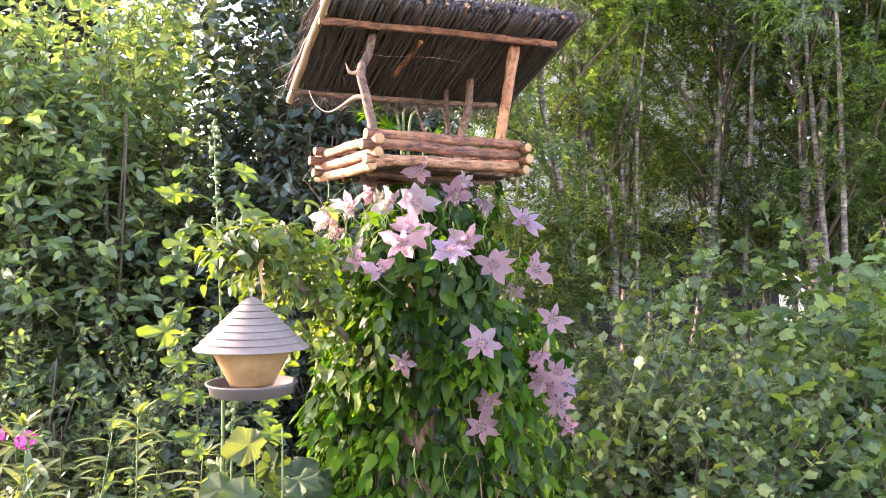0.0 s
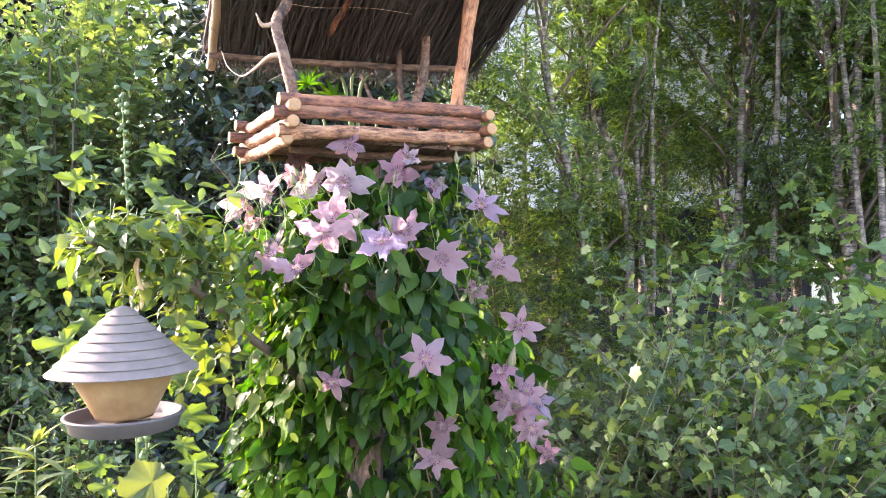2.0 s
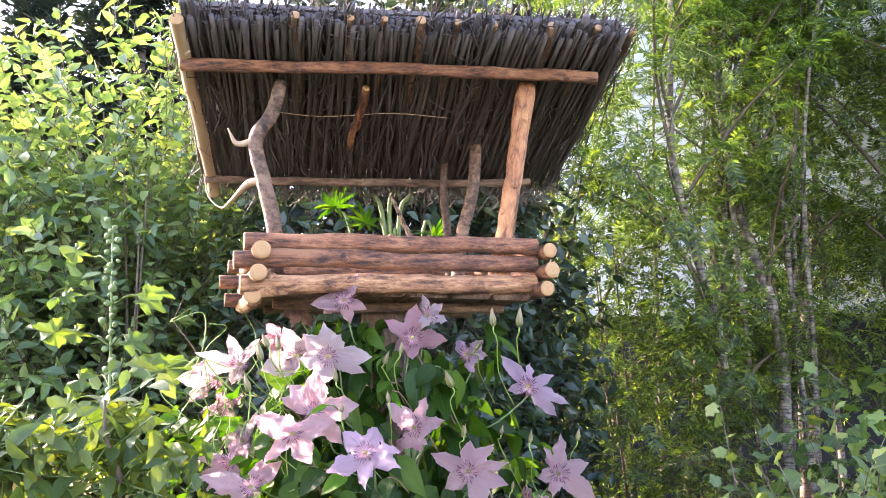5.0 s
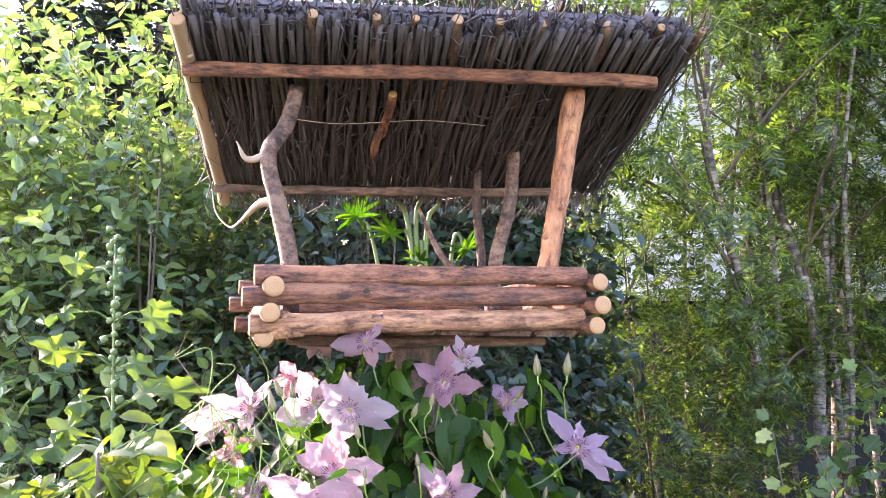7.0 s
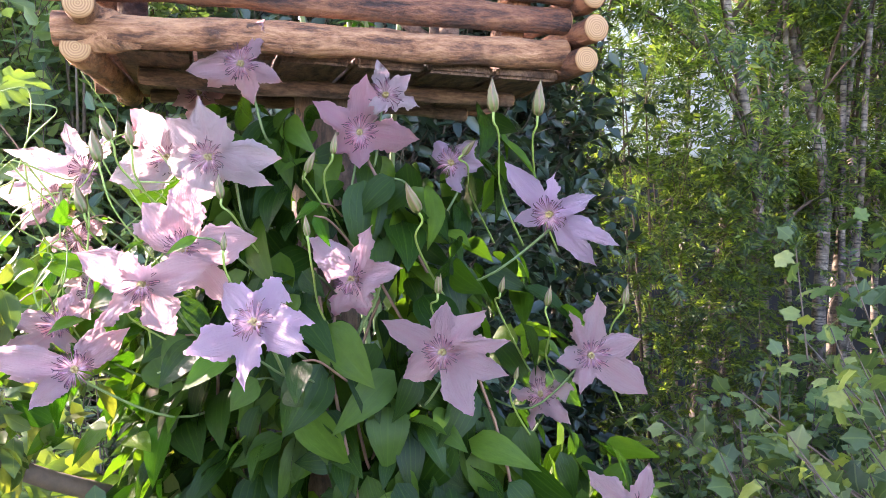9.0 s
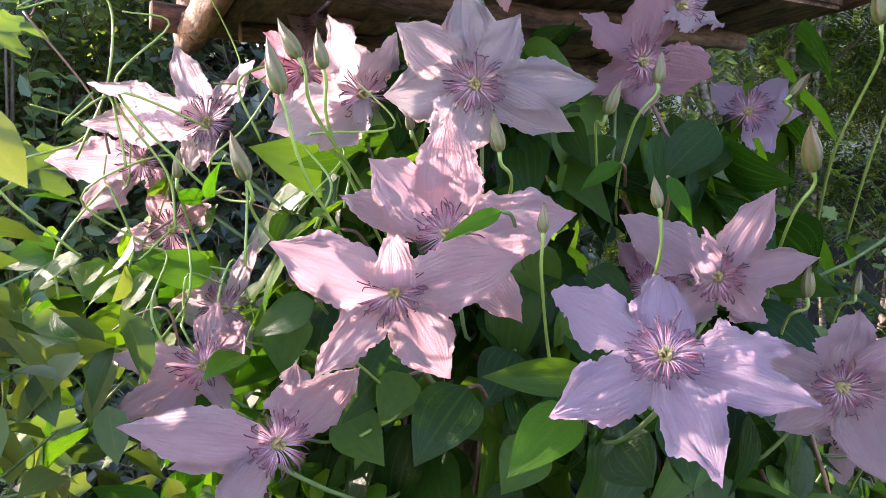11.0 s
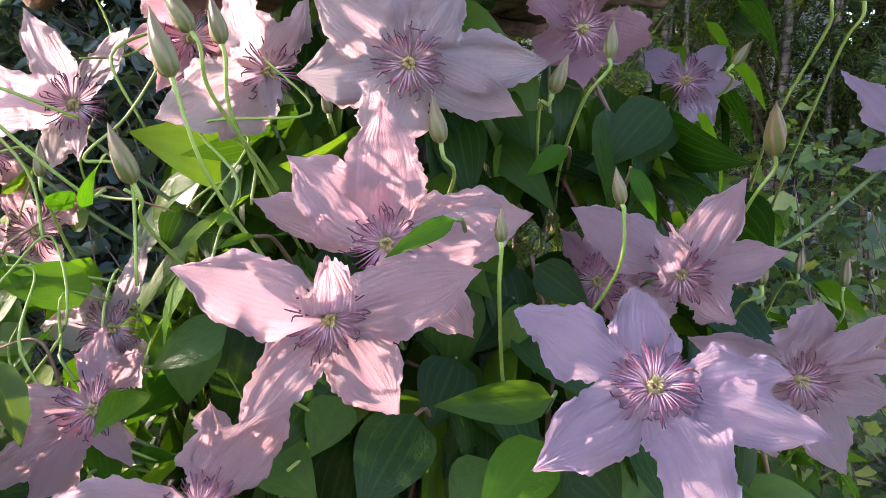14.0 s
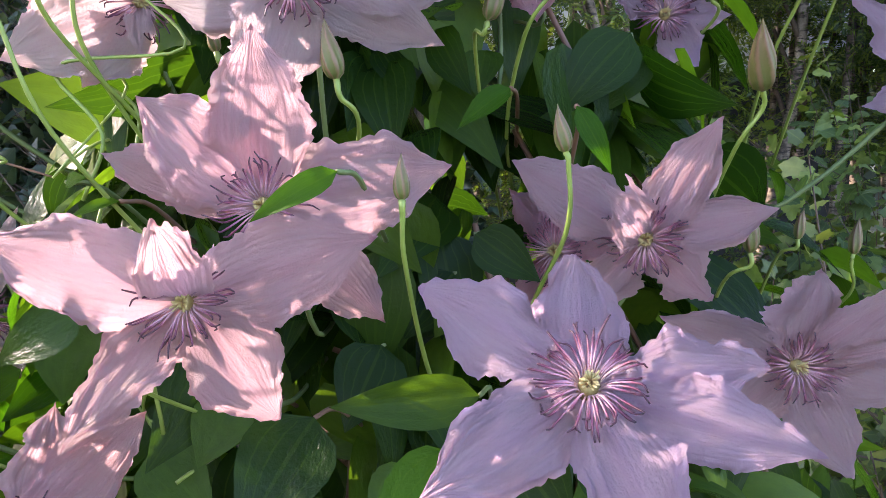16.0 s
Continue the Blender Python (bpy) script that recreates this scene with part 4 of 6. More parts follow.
def spot(u, v, z):
    return np.array([*TABLE, 0]) + u * U3 + v * V3 + np.array([0, 0, z])


def log_mesh(length, r, seed, ends=True):
    """A log along local y: slightly crooked, with sawn ends."""
    rs = np.random.RandomState(seed)
    n = 16
    y = np.linspace(0, length, n)
    pts = np.stack([np.cumsum(rs.normal(0, 0.0013, n)), y, np.cumsum(rs.normal(0, 0.0011, n))], 1)
    pts -= np.linspace(0, 1, n)[:, None] * (pts[-1] - [0, length, 0]) * np.array([1, 0, 1])
    rad = r * (1 + 0.09 * rs.uniform(-1, 1, n))
    s = Soup().add(tube(pts, rad, 16, caps=False, rough=0.03, seed=seed))
    for k in range(5):
        q = pts[rs.randint(2, n - 2)]
        a = rs.uniform(0, 6.28)
        d = np.array([math.cos(a), 0.2, math.sin(a)])
        s.add(tube([q + d * r * 0.7, q + d * r * 1.02, q + d * r * 1.2], [r * 0.5, r * 0.34, r * 0.16], 7))
    body = s.mesh("log")
    ends = []
    for end, sign, k in ((pts[0], -1, 0), (pts[-1], 1, n - 1)):
        R = rad[k] * 0.985
        th = np.linspace(0, 2 * np.pi, 20, endpoint=False)
        v, uv, f = [], [], []
        for j, q in enumerate((0.02, 0.5, 0.93, 1.0)):
            for a in th:
                v.append((end[0] + R * q * math.cos(a), end[1] + sign * (0.0008 if q < 0.95 else -0.001), end[2] + R * q * math.sin(a)))
                uv.append((a / 6.28, 1 - q))
        for j in range(3):
            for i in range(20):
                quad = (j * 20 + i, j * 20 + (i + 1) % 20, (j + 1) * 20 + (i + 1) % 20, (j + 1) * 20 + i)
                f.append(quad if sign > 0 else quad[::-1])
        ends.append(Soup().add((np.array(v), f, np.array(uv))).mesh("sawn_end"))
    return body, ends


def log_part(name, a, b, r, seed, parent, bark=LOG_BARK, label=""):
    a, b = np.asarray(a, float), np.asarray(b, float)
    L = float(np.linalg.norm(b - a))
    body, ends = log_mesh(L, r, seed)
    m = as_matrix(frames(a[None], (b - a)[None], np.array([[0.05, 0.02, 1.0]]), 1.0)[0])
    ob = part(name, body, bark, parent, label, m)
    for e in ends:
        part("sawn_end", e, END_GRAIN, ob, "pale sawn end", m)
    return ob


LX, LY = 0.222, 0.158
FRONT_Z, RIGHT_Z, LEFT_Z = (1.844, 1.8155, 1.783), (1.849, 1.8175, 1.787), (1.827, 1.796, 1.767)
for k in range(3):
    jit = (0.008, -0.006, 0.004)[k]
    log_part("front_log", spot(-LX - 0.030 + jit, -LY - 0.001 * k, FRONT_Z[k]), spot(LX - 0.012, -LY + 0.003 * k, FRONT_Z[k] + (0.013, 0.014, 0.015)[k]), 0.0134 + 0.0004 * k, 100 + k, bird_table, PALE_BARK if k == 2 else LOG_BARK)
    log_part("back_log", spot(-LX - 0.040 + jit, LY, FRONT_Z[k]), spot(LX + 0.03, LY, FRONT_Z[k]), 0.0128, 110 + k, bird_table)
    log_part("side_log", spot(LX - 0.006 * (k == 2), -LY - 0.030 - 0.008 * (k == 1), RIGHT_Z[k]), spot(LX, LY + 0.034, RIGHT_Z[k]), 0.0126, 120 + k, bird_table)
    log_part("side_log", spot(-LX - 0.004 * k, -LY - (0.034, 0.034, 0.012)[k], LEFT_Z[k]), spot(-LX, LY + 0.05, LEFT_Z[k] + 0.008), 0.0124 + 0.001 * (k == 2), 130 + k, bird_table, PALE_BARK)
for k in range(6):
    w = 2 * (LX - 0.012) / 6
    x0 = -LX + 0.012 + k * w
    bm = box(x0 + 0.002, x0 + w - 0.002, -LY + 0.012, LY - 0.005, 1.772, 1.784, 0.003)
    part("floor_board", bm, GREY_BARK, bird_table, m=pose(TABLE[0], TABLE[1], 0, 0, 0, TURN))
for v in (-0.06, 0.1):
    log_part("floor_bearer", spot(-LX + 0.03, v, 1.764), spot(LX - 0.03, v, 1.764), 0.008, 140 + int(v * 10), bird_table, GREY_BARK)
log_part("post", (*TABLE, 0.0), (*TABLE, 1.76), 0.042, 150, bird_table, GREY_BARK)

# knobbly peeled knot at the left end of the lowest front log
rs = np.random.RandomState(70)
v, f, uv = lathe([(0.001, -0.5), (0.22, -0.46), (0.40, -0.33), (0.48, -0.12), (0.50, 0.08), (0.42, 0.30), (0.25, 0.45), (0.001, 0.5)], 18)
rough = np.array([1 + 0.35 * noise.noise(tuple(q * 3.1)) + 0.18 * noise.noise(tuple(q * 9.0)) for q in v])
v = v * rough[:, None]
part("burl", Soup().add((v, f, uv), frames(spot(-LX + 0.014, -LY - 0.004, 1.782)[None], U3[None], np.array([[0, 0, 1.0]]), np.array([[0.034, 0.058, 0.034]]))), PALE_BARK, bird_table, "pale peeled knot")

# roof posts
log_part("roof_post", (0.141, 2.062, 1.80), (0.192, 2.078, 2.132), 0.0155, 151, bird_table, ORANGE_BARK)
crooked = part("roof_post", Soup().add(tube(smooth_path([(-0.168, 1.902, 1.79), (-0.172, 1.903, 1.87), (-0.186, 1.894, 1.94), (-0.201, 1.886, 2.012), (-0.186, 1.906, 2.06), (-0.176, 1.914, 2.115)], 6), [0.0135, 0.0125, 0.0115, 0.0115, 0.0105], 12, rough=0.05)), GREY_BARK, bird_table, "crooked forked branch post")
part("twig", Soup().add(tube(smooth_path([(-0.201, 1.886, 2.012), (-0.225, 1.872, 2.005), (-0.236, 1.862, 2.028)], 5), [0.0062, 0.0045, 0.0008], 7)), STRIPPED, crooked, "pale broken side twig")
part("twig", Soup().add(tube(smooth_path([(-0.180, 1.898, 1.945), (-0.215, 1.90, 1.950), (-0.262, 1.925, 1.930), (-0.30, 1.955, 1.925), (-0.335, 1.97, 1.950), (-0.355, 1.985, 1.99)], 5), [0.0072, 0.0064, 0.0024, 0.0014, 0.0011, 0.0006], 7)), STRIPPED, crooked, "pale curled side twig")
part("roof_post", Soup().add(tube(smooth_path([(0.030, 2.235, 1.79), (0.040, 2.225, 1.90), (0.062, 2.228, 1.99), (0.069, 2.231, 2.108)], 6), [0.0130, 0.0120, 0.0110], 12, rough=0.05)), GREY_BARK, bird_table)
part("roof_post", Soup().add(tube(smooth_path([(0.012, 2.255, 1.79), (0.006, 2.257, 1.91), (-0.004, 2.262, 2.0), (-0.002, 2.266, 2.082)], 6), [0.0085, 0.0080, 0.0065], 10, rough=0.06)), GREY_BARK, bird_table)
part("brace", Soup().add(tube(smooth_path([(0.01, 2.25, 1.85), (-0.05, 2.22, 1.90), (-0.09, 2.20, 1.985)], 5), [0.008, 0.006, 0.003], 8)), GREY_BARK, bird_table)

# sloping roof: a plane through the two cross beams
P0, P1, P2 = np.array([-0.283, 1.823, 2.120]), np.array([0.295, 2.090, 2.139]), np.array([-0.442, 2.110, 2.020])
RU = unit(P1 - P0)
RN = unit(np.cross(RU, P2 - P0))
RV = np.cross(RN, RU)
log_part("front_beam", P0 - RU * 0.012, P1 + RU * 0.01, 0.0098, 160, bird_table)
BACK = (P2 - P0) @ RV
log_part("back_beam", P0 + RV * BACK - RU * 0.02, P0 + RV * BACK + RU * 0.62, 0.0078, 161, bird_table, GREY_BARK)
log_part("rafter", P0 + RV * (BACK + 0.065) - RU * 0.012 + RN * 0.004, P0 - RV * 0.086 - RU * 0.006 + RN * 0.012, 0.0105, 162, bird_table, STRIPPED)
mat = np.eye(4)
mat[:3, 0], mat[:3, 1], mat[:3, 2], mat[:3, 3] = RU, RV, RN, P0
thatch = part("thatch", box(-0.005, 0.675, -0.074, BACK + 0.02, 0.046, 0.062, 0.004), ROOF_STICK, bird_table, "roof of packed dark brown twigs", as_matrix(mat))
rs = np.random.RandomState(33)
sticks = []
for i in range(8):
    n = 9
    y = np.linspace(0, 1, n)
    pts = np.stack([np.cumsum(rs.normal(0, 0.005, n)), y, np.cumsum(rs.normal(0, 0.004, n))], 1)
    pts[:, [0, 2]] -= np.linspace(0, 1, n)[:, None] * pts[-1, [0, 2]]
    s = Soup().add(tube(pts, [0.010 * rs.uniform(0.8, 1.25), 0.005], 6, rough=0.12, seed=i))
    for k in range(5):
        q = pts[rs.randint(3, n)]
        s.add(tube([q, q + np.array([rs.normal(0, 0.03), 0.06, rs.normal(0, 0.02)]), q + np.array([rs.normal(0, 0.05), 0.16, rs.normal(0, 0.03)])], [0.003, 0.0022, 0.0008], 4))
    me = s.mesh("roof_twig")
    me.materials.append(ROOF_STICK)
    sticks.append(me)
WIDE, FRONT, REAR = 0.69, -0.084, BACK + 0.035
for i in range(280):
    layer = i % 3
    x = WIDE * ((i // 3) + rs.uniform(0.1, 0.9)) / 94 - 0.008
    a = P0 + RU * x + RV * (FRONT + rs.normal(0, 0.012)) + RN * (0.016 + 0.010 * layer)
    b = P0 + RU * (x + rs.normal(0, 0.02)) + RV * (REAR + rs.normal(0, 0.022)) + RN * (0.014 + 0.009 * layer)
    if rs.rand() < 0.4:
        a, b = b, a
    L = np.linalg.norm(b - a)
    m = frames(a[None], (b - a)[None], RN[None] + rs.normal(0, 0.6, 3), np.array([[0.42, L, 0.42]]) * rs.uniform(0.75, 1.25, (1, 1)) ** np.array([[1, 0, 1]]))[0]
    part("roof_twig", sticks[i % 8], ROOF_STICK, thatch, m=as_matrix(m))
fine = Soup()
n = 1400
a = P0 + RU * rs.uniform(-0.015, 0.675, (n, 1)) + RV * rs.uniform(FRONT, REAR - 0.1, (n, 1)) + RN * rs.uniform(0.060, 0.074, (n, 1))
put_rods(fine, a, a + RV * rs.uniform(0.08, 0.2, (n, 1)) + RU * rs.normal(0, 0.012, (n, 1)), rs.uniform(0.0016, 0.004, n))
n = 1500
x, y = rs.uniform(-0.02, WIDE + 0.01, n), rs.uniform(FRONT, REAR - 0.05, n)
a = P0 + x[:, None] * RU + y[:, None] * RV + RN * rs.uniform(0.008, 0.055, (n, 1))
put_rods(fine, a, a + RV * rs.uniform(0.05, 0.15, (n, 1)) + RU * rs.normal(0, 0.018, (n, 1)) + RN * rs.normal(0, 0.006, (n, 1)), rs.uniform(0.0007, 0.0018, n))
n = 420
x = rs.uniform(-0.01, WIDE, n)
a = P0 + x[:, None] * RU + RV * (REAR + rs.normal(0, 0.012, (n, 1))) + RN * rs.uniform(0.01, 0.04, (n, 1))
put_rods(fine, a, a + RV * rs.uniform(0.01, 0.05, (n, 1)) + np.array([0, 0, -1.0]) * rs.uniform(0.0, 0.035, (n, 1)) + RU * rs.normal(0, 0.012, (n, 1)), 0.0008)
n = 360
a = P0 + rs.uniform(0, WIDE, (n, 1)) * RU + RV * (FRONT + rs.normal(0, 0.01, (n, 1))) + RN * rs.uniform(0.008, 0.05, (n, 1))
put_rods(fine, a, a - RV * rs.uniform(0.005, 0.03, (n, 1)) + RU * rs.normal(0, 0.014, (n, 1)) + RN * rs.normal(0, 0.012, (n, 1)), 0.0011)
n = 160
a = P0 + RV * rs.uniform(FRONT, REAR, (n, 1)) + RU * rs.choice([-0.012, WIDE - 0.005], (n, 1)) + RN * rs.uniform(0.012, 0.05, (n, 1))
put_rods(fine, a, a + RV * rs.uniform(0.01, 0.08, (n, 1)) + RU * rs.normal(0, 0.012, (n, 1)) + RN * rs.normal(0, 0.008, (n, 1)), 0.0009)
n = 420
a = P0 + RU * rs.uniform(-0.01, WIDE, (n, 1)) + RV * (REAR - rs.uniform(0.0, 0.05, (n, 1))) + RN * rs.uniform(0.004, 0.05, (n, 1))
put_rods(fine, a, a + RV * rs.uniform(0.01, 0.05, (n, 1)) + RU * rs.normal(0, 0.012, (n, 1)) - np.array([0, 0, 1]) * rs.uniform(0.0, 0.035, (n, 1)), rs.uniform(0.0006, 0.0017, n))
tagged(part("fine_twigs", fine, ROOF_STICK, thatch), kind="stuff")
for i in range(9):
    x = (0.16, 0.24, 0.29, 0.345, 0.40, 0.46, 0.55, 0.62, 0.68)[i]
    q = P0 + RU * x + RV * (FRONT - 0.012) + RN * 0.02
    log_part("stick_end", q, q + RV * 0.2, 0.0055 + 0.0025 * (i % 3 == 0), 170 + i, thatch, GREY_BARK)
part("tie_wire", Soup().add(tube(smooth_path([P0 + RU * 0.12 + RV * 0.12 + RN * 0.002, P0 + RU * 0.2 + RV * 0.125 - RN * 0.002, P0 + RU * 0.32 + RV * 0.118 + RN * 0.003, P0 + RU * 0.42 + RV * 0.124], 4), [0.0007], 5)), STRIPPED, thatch, "thin pale tie wire")
log_part("roof_lath", P0 + RU * 0.27 + RV * 0.05 + RN * 0.006, P0 + RU * 0.25 + RV * 0.235 + RN * 0.004, 0.007, 190, thatch, LOG_BARK)

# ---- plant that rises behind the tray ----
def tray_plant():
    rs = np.random.RandomState(12)
    t = thing("lupin", (-0.12, 2.42, 0), "fresh green plant with fingered leaves behind the tray", "plant")
    finger = blade(0.20, 4, 0.25, 0.25, 0.5)
    palm = merged([moved((finger[0] * (1 - 0.12 * abs(k)), finger[1], finger[2]), pose(0, 0, 0, 8, 0, 34 * k)) for k in range(-3, 4)])
    foot = np.array([-0.12, 2.42, 0.0])
    for i, (knee, hub, size) in enumerate([((-0.211, 2.323, 1.896), (-0.248, 2.299, 1.99), 0.075), ((-0.144, 2.339, 1.895), (-0.188, 2.319, 1.958), 0.062), ((-0.129, 2.343, 1.895), (-0.134, 2.34, 1.906), 0.045), ((-0.077, 2.354, 1.905), (-0.046, 2.358, 1.931), 0.06)]):
        st = part("stalk", Soup().add(tube(smooth_path([foot, foot + (0.01, -0.01, 1.2), knee, hub], 7), [0.006, 0.0045, 0.0028], 6)), GREEN_STEM, t)
        for tilt in (0, 1):
            way = unit(np.array([[(-0.8, 0.3)[tilt] + rs.normal(0, 0.2), -0.45, (0.1, 0.5)[tilt]]]))
            part("leaf", Soup().add(palm, frames(np.array([hub]), way, np.array([[0, -0.6, 1.0]]), size)), FRESH_SUNLIT_LEAF, st)
    for knee, tip in (((-0.14, 2.337, 1.916), (-0.125, 2.322, 2.036)), ((-0.124, 2.343, 1.905), (-0.092, 2.331, 2.025)), ((-0.148, 2.334, 1.927), (-0.19, 2.308, 2.026))):
        part("stalk", Soup().add(tube(smooth_path([foot, foot + (0.01, -0.01, 1.2), knee, tip], 7), [0.007, 0.0055, 0.0042], 6)), GREEN_STEM, t)


tray_plant()

# ---- hanging seed feeder ----
FX, FY = -0.378, 1.672
feeder = thing("hanging_bird_feeder", (FX, FY, 1.228), "hanging bird feeder with grey stepped cone roof and amber seed hopper", "bird feeder")
FM = pose(FX, FY, 0, 1.5, -1.0, 20)
prof = []
rings = 8
for k in range(rings):
    r0, r1 = 0.012 + (0.121 - 0.012) * k / rings, 0.012 + (0.121 - 0.012) * (k + 1) / rings
    z0, z1 = 1.449 - 0.108 * k / rings, 1.449 - 0.108 * (k + 1) / rings
    prof += [(r0, z0 - 0.0005), (r1 + 0.0012, z1 + 0.0022), (r1 + 0.0014, z1 + 0.0005), (r1 - 0.0012, z1 - 0.0006)]
prof = [(0.001, 1.452)] + prof + [(0.10, 1.344), (0.001, 1.40)]
part("cone_roof", Soup().add(lathe(prof, 64)), CONE_SHINGLE, feeder, "grey stepped cone roof", FM, smooth=False)
part("hopper", Soup().add(lathe([(0.001, 1.372), (0.090, 1.368), (0.089, 1.345), (0.049, 1.268), (0.046, 1.262), (0.001, 1.262)], 48)), AMBER, feeder, "amber plastic hopper full of seed", FM)
part("dish", Soup().add(lathe([(0.001, 1.243), (0.078, 1.241), (0.087, 1.244), (0.092, 1.262), (0.0975, 1.266), (0.0975, 1.269), (0.091, 1.269), (0.084, 1.252), (0.04, 1.250), (0.001, 1.250)][::-1], 64)), DISH_PLASTIC, feeder, "dark grey plastic seed dish", FM)
part("hanging_cord", Soup().add(tube(smooth_path([(FX, FY, 1.44), (FX + 0.003, FY, 1.47), (FX - 0.002, FY - 0.01, 1.50), (FX + 0.004, FY - 0.02, 1.532)], 5), [0.003], 7)).add(tube(smooth_path([(FX + 0.004, FY - 0.02, 1.532), (FX - 0.006, FY - 0.012, 1.515), (FX - 0.004, FY - 0.002, 1.49), (FX + 0.001, FY, 1.455)], 5), [0.0028], 7)), CORD, feeder, "knotted jute cord")

# ---- young tree whose branch holds the feeder ----
young = thing("young_plum_tree", (-0.12, 2.30, 0), "young tree with brown branches and bright yellow-green leaves", "tree")
part("trunk", Soup().add(tube(smooth_path([(-0.12, 2.30, 0), (-0.14, 2.27, 0.9), (-0.20, 2.06, 1.25), (-0.27, 1.868, 1.39)], 6), [0.016, 0.012, 0.009], 8)), BROWN_TWIG, young)
BR = smooth_path([(-0.27, 1.868, 1.39), (-0.295, 1.82, 1.435), (-0.318, 1.778, 1.468), (-0.36, 1.72, 1.505), (-0.40, 1.672, 1.532), (-0.45, 1.62, 1.56)], 6)
part("branch", Soup().add(tube(BR, [0.009, 0.0075, 0.006, 0.0025], 8, rough=0.06)), BROWN_TWIG, young)
BR2 = smooth_path([(-0.318, 1.778, 1.468), (-0.325, 1.775, 1.52), (-0.345, 1.77, 1.57), (-0.36, 1.78, 1.62)], 6)
part("branch", Soup().add(tube(BR2, [0.006, 0.004, 0.002], 8)), BROWN_TWIG, young)
rs = np.random.RandomState(91)
src = np.vstack([BR[10:], BR2[3:], BR[18:]])
k = 84
st = src[rs.randint(0, len(src), k)]
wy = unit(rs.normal(0, 1, (k, 3)) * np.array([1.0, 0.8, 0.6]) + np.array([-0.1, 0.1, 0.45]))
s = Soup()
put_rods(s, st, st + wy * 0.09, 0.0014)
tagged(part("brushwood", s, GREEN_STEM, young), kind="stuff")
YL = [blade(0.50, 6, 0.28, c, 0.40, 0.02, 1, i, 1.05) for i, c in enumerate((0.15, 0.3, 0.45))]
m = sprays(rs, st, wy, 0.10, 6, 0.039, droop=0.5, splay=1.0, lift=0.9)
k = 70
st = np.array([-0.30, 1.86, 1.42]) + rs.normal(0, 1, (k, 3)) * np.array([0.075, 0.05, 0.10])
m2 = sprays(rs, st, unit(rs.normal(0, 1, (k, 3)) + np.array([-0.3, -0.4, 0.2])), 0.10, 5, 0.038, droop=0.6, splay=1.0, lift=0.7)
m = np.vstack([m, m2])
m = m[(m[:, 2, 3] < 1.62) | (m[:, 1, 3] < 1.78)]
YL = [Soup().add(shape).mesh("leaf") for shape in YL]
for me in YL:
    me.materials.append(YOUNG_LEAF)
for i, mm in enumerate(m[:290]):
    part("leaf", YL[i % 3], YOUNG_LEAF, young, m=as_matrix(mm))
s = Soup().add(blade(0.52, 4, 0.28, 0.3, 0.42), m[290:])
tagged(part("leaves", s, YOUNG_LEAF, young), kind="stuff")

# ---- clematis on the post ----
clematis = thing("clematis", (0.0, 2.1, 0), "clematis vine with pink star-shaped flowers climbing the bird table post", "plant")
HEIGHTS = [0.0, 0.5, 0.95, 1.25, 1.5, 1.66, 1.77]
BODY = np.array([(0.0, 2.10, 0.34, 0.25), (0.0, 2.25, 0.38, 0.23), (0.0, 2.23, 0.36, 0.19), (0.0, 2.14, 0.31, 0.20), (-0.02, 2.06, 0.24, 0.17), (-0.03, 2.04, 0.18, 0.12), (0.0, 2.03, 0.14, 0.07)])


def vine_surface(z, a, q):
    c = np.stack([np.interp(z, HEIGHTS, BODY[:, i]) for i in range(4)], -1)
    lump = 1 + 0.06 * np.sin(9 * z + 3 * a) + 0.04 * np.sin(17 * z - 5 * a)
    return np.stack([c[:, 0] + c[:, 2] * q * lump * np.cos(a), c[:, 1] + c[:, 3] * q * lump * np.sin(a), z], -1)


def vine_leaves(rs, k, z0, z1, q0, q1, a0=-math.pi, a1=0.0):
    z, a, q = rs.uniform(z0, z1, k), rs.uniform(a0, a1, k), rs.uniform(q0, q1, k)
    p = vine_surface(z, a, q)
    out = np.stack([np.cos(a), np.sin(a), 0 * a], 1)
    d = unit(out * rs.uniform(0.2, 1.0, (k, 1)) + np.array([0, 0, -0.75]) + rs.normal(0, 0.45, (k, 3)))
    up = unit(out * 0.9 + np.array([0, -0.1, 0.7]) + rs.normal(0, 0.55, (k, 3)))
    m = frames(p, d, up, 0.028 + 0.046 * rs.uniform(0, 1, k) ** 1.4)
    c = np.array(SPOTS)
    gap = p[:, None] + d[:, None] * 0.025 - c[None]
    along = np.clip(gap @ np.array([0.0, -0.98, 0.2]), 0.0, 0.22)
    off = np.linalg.norm(gap - along[..., None] * np.array([0.0, -0.98, 0.2]), axis=-1)
    return m[off.min(1) > 0.045]


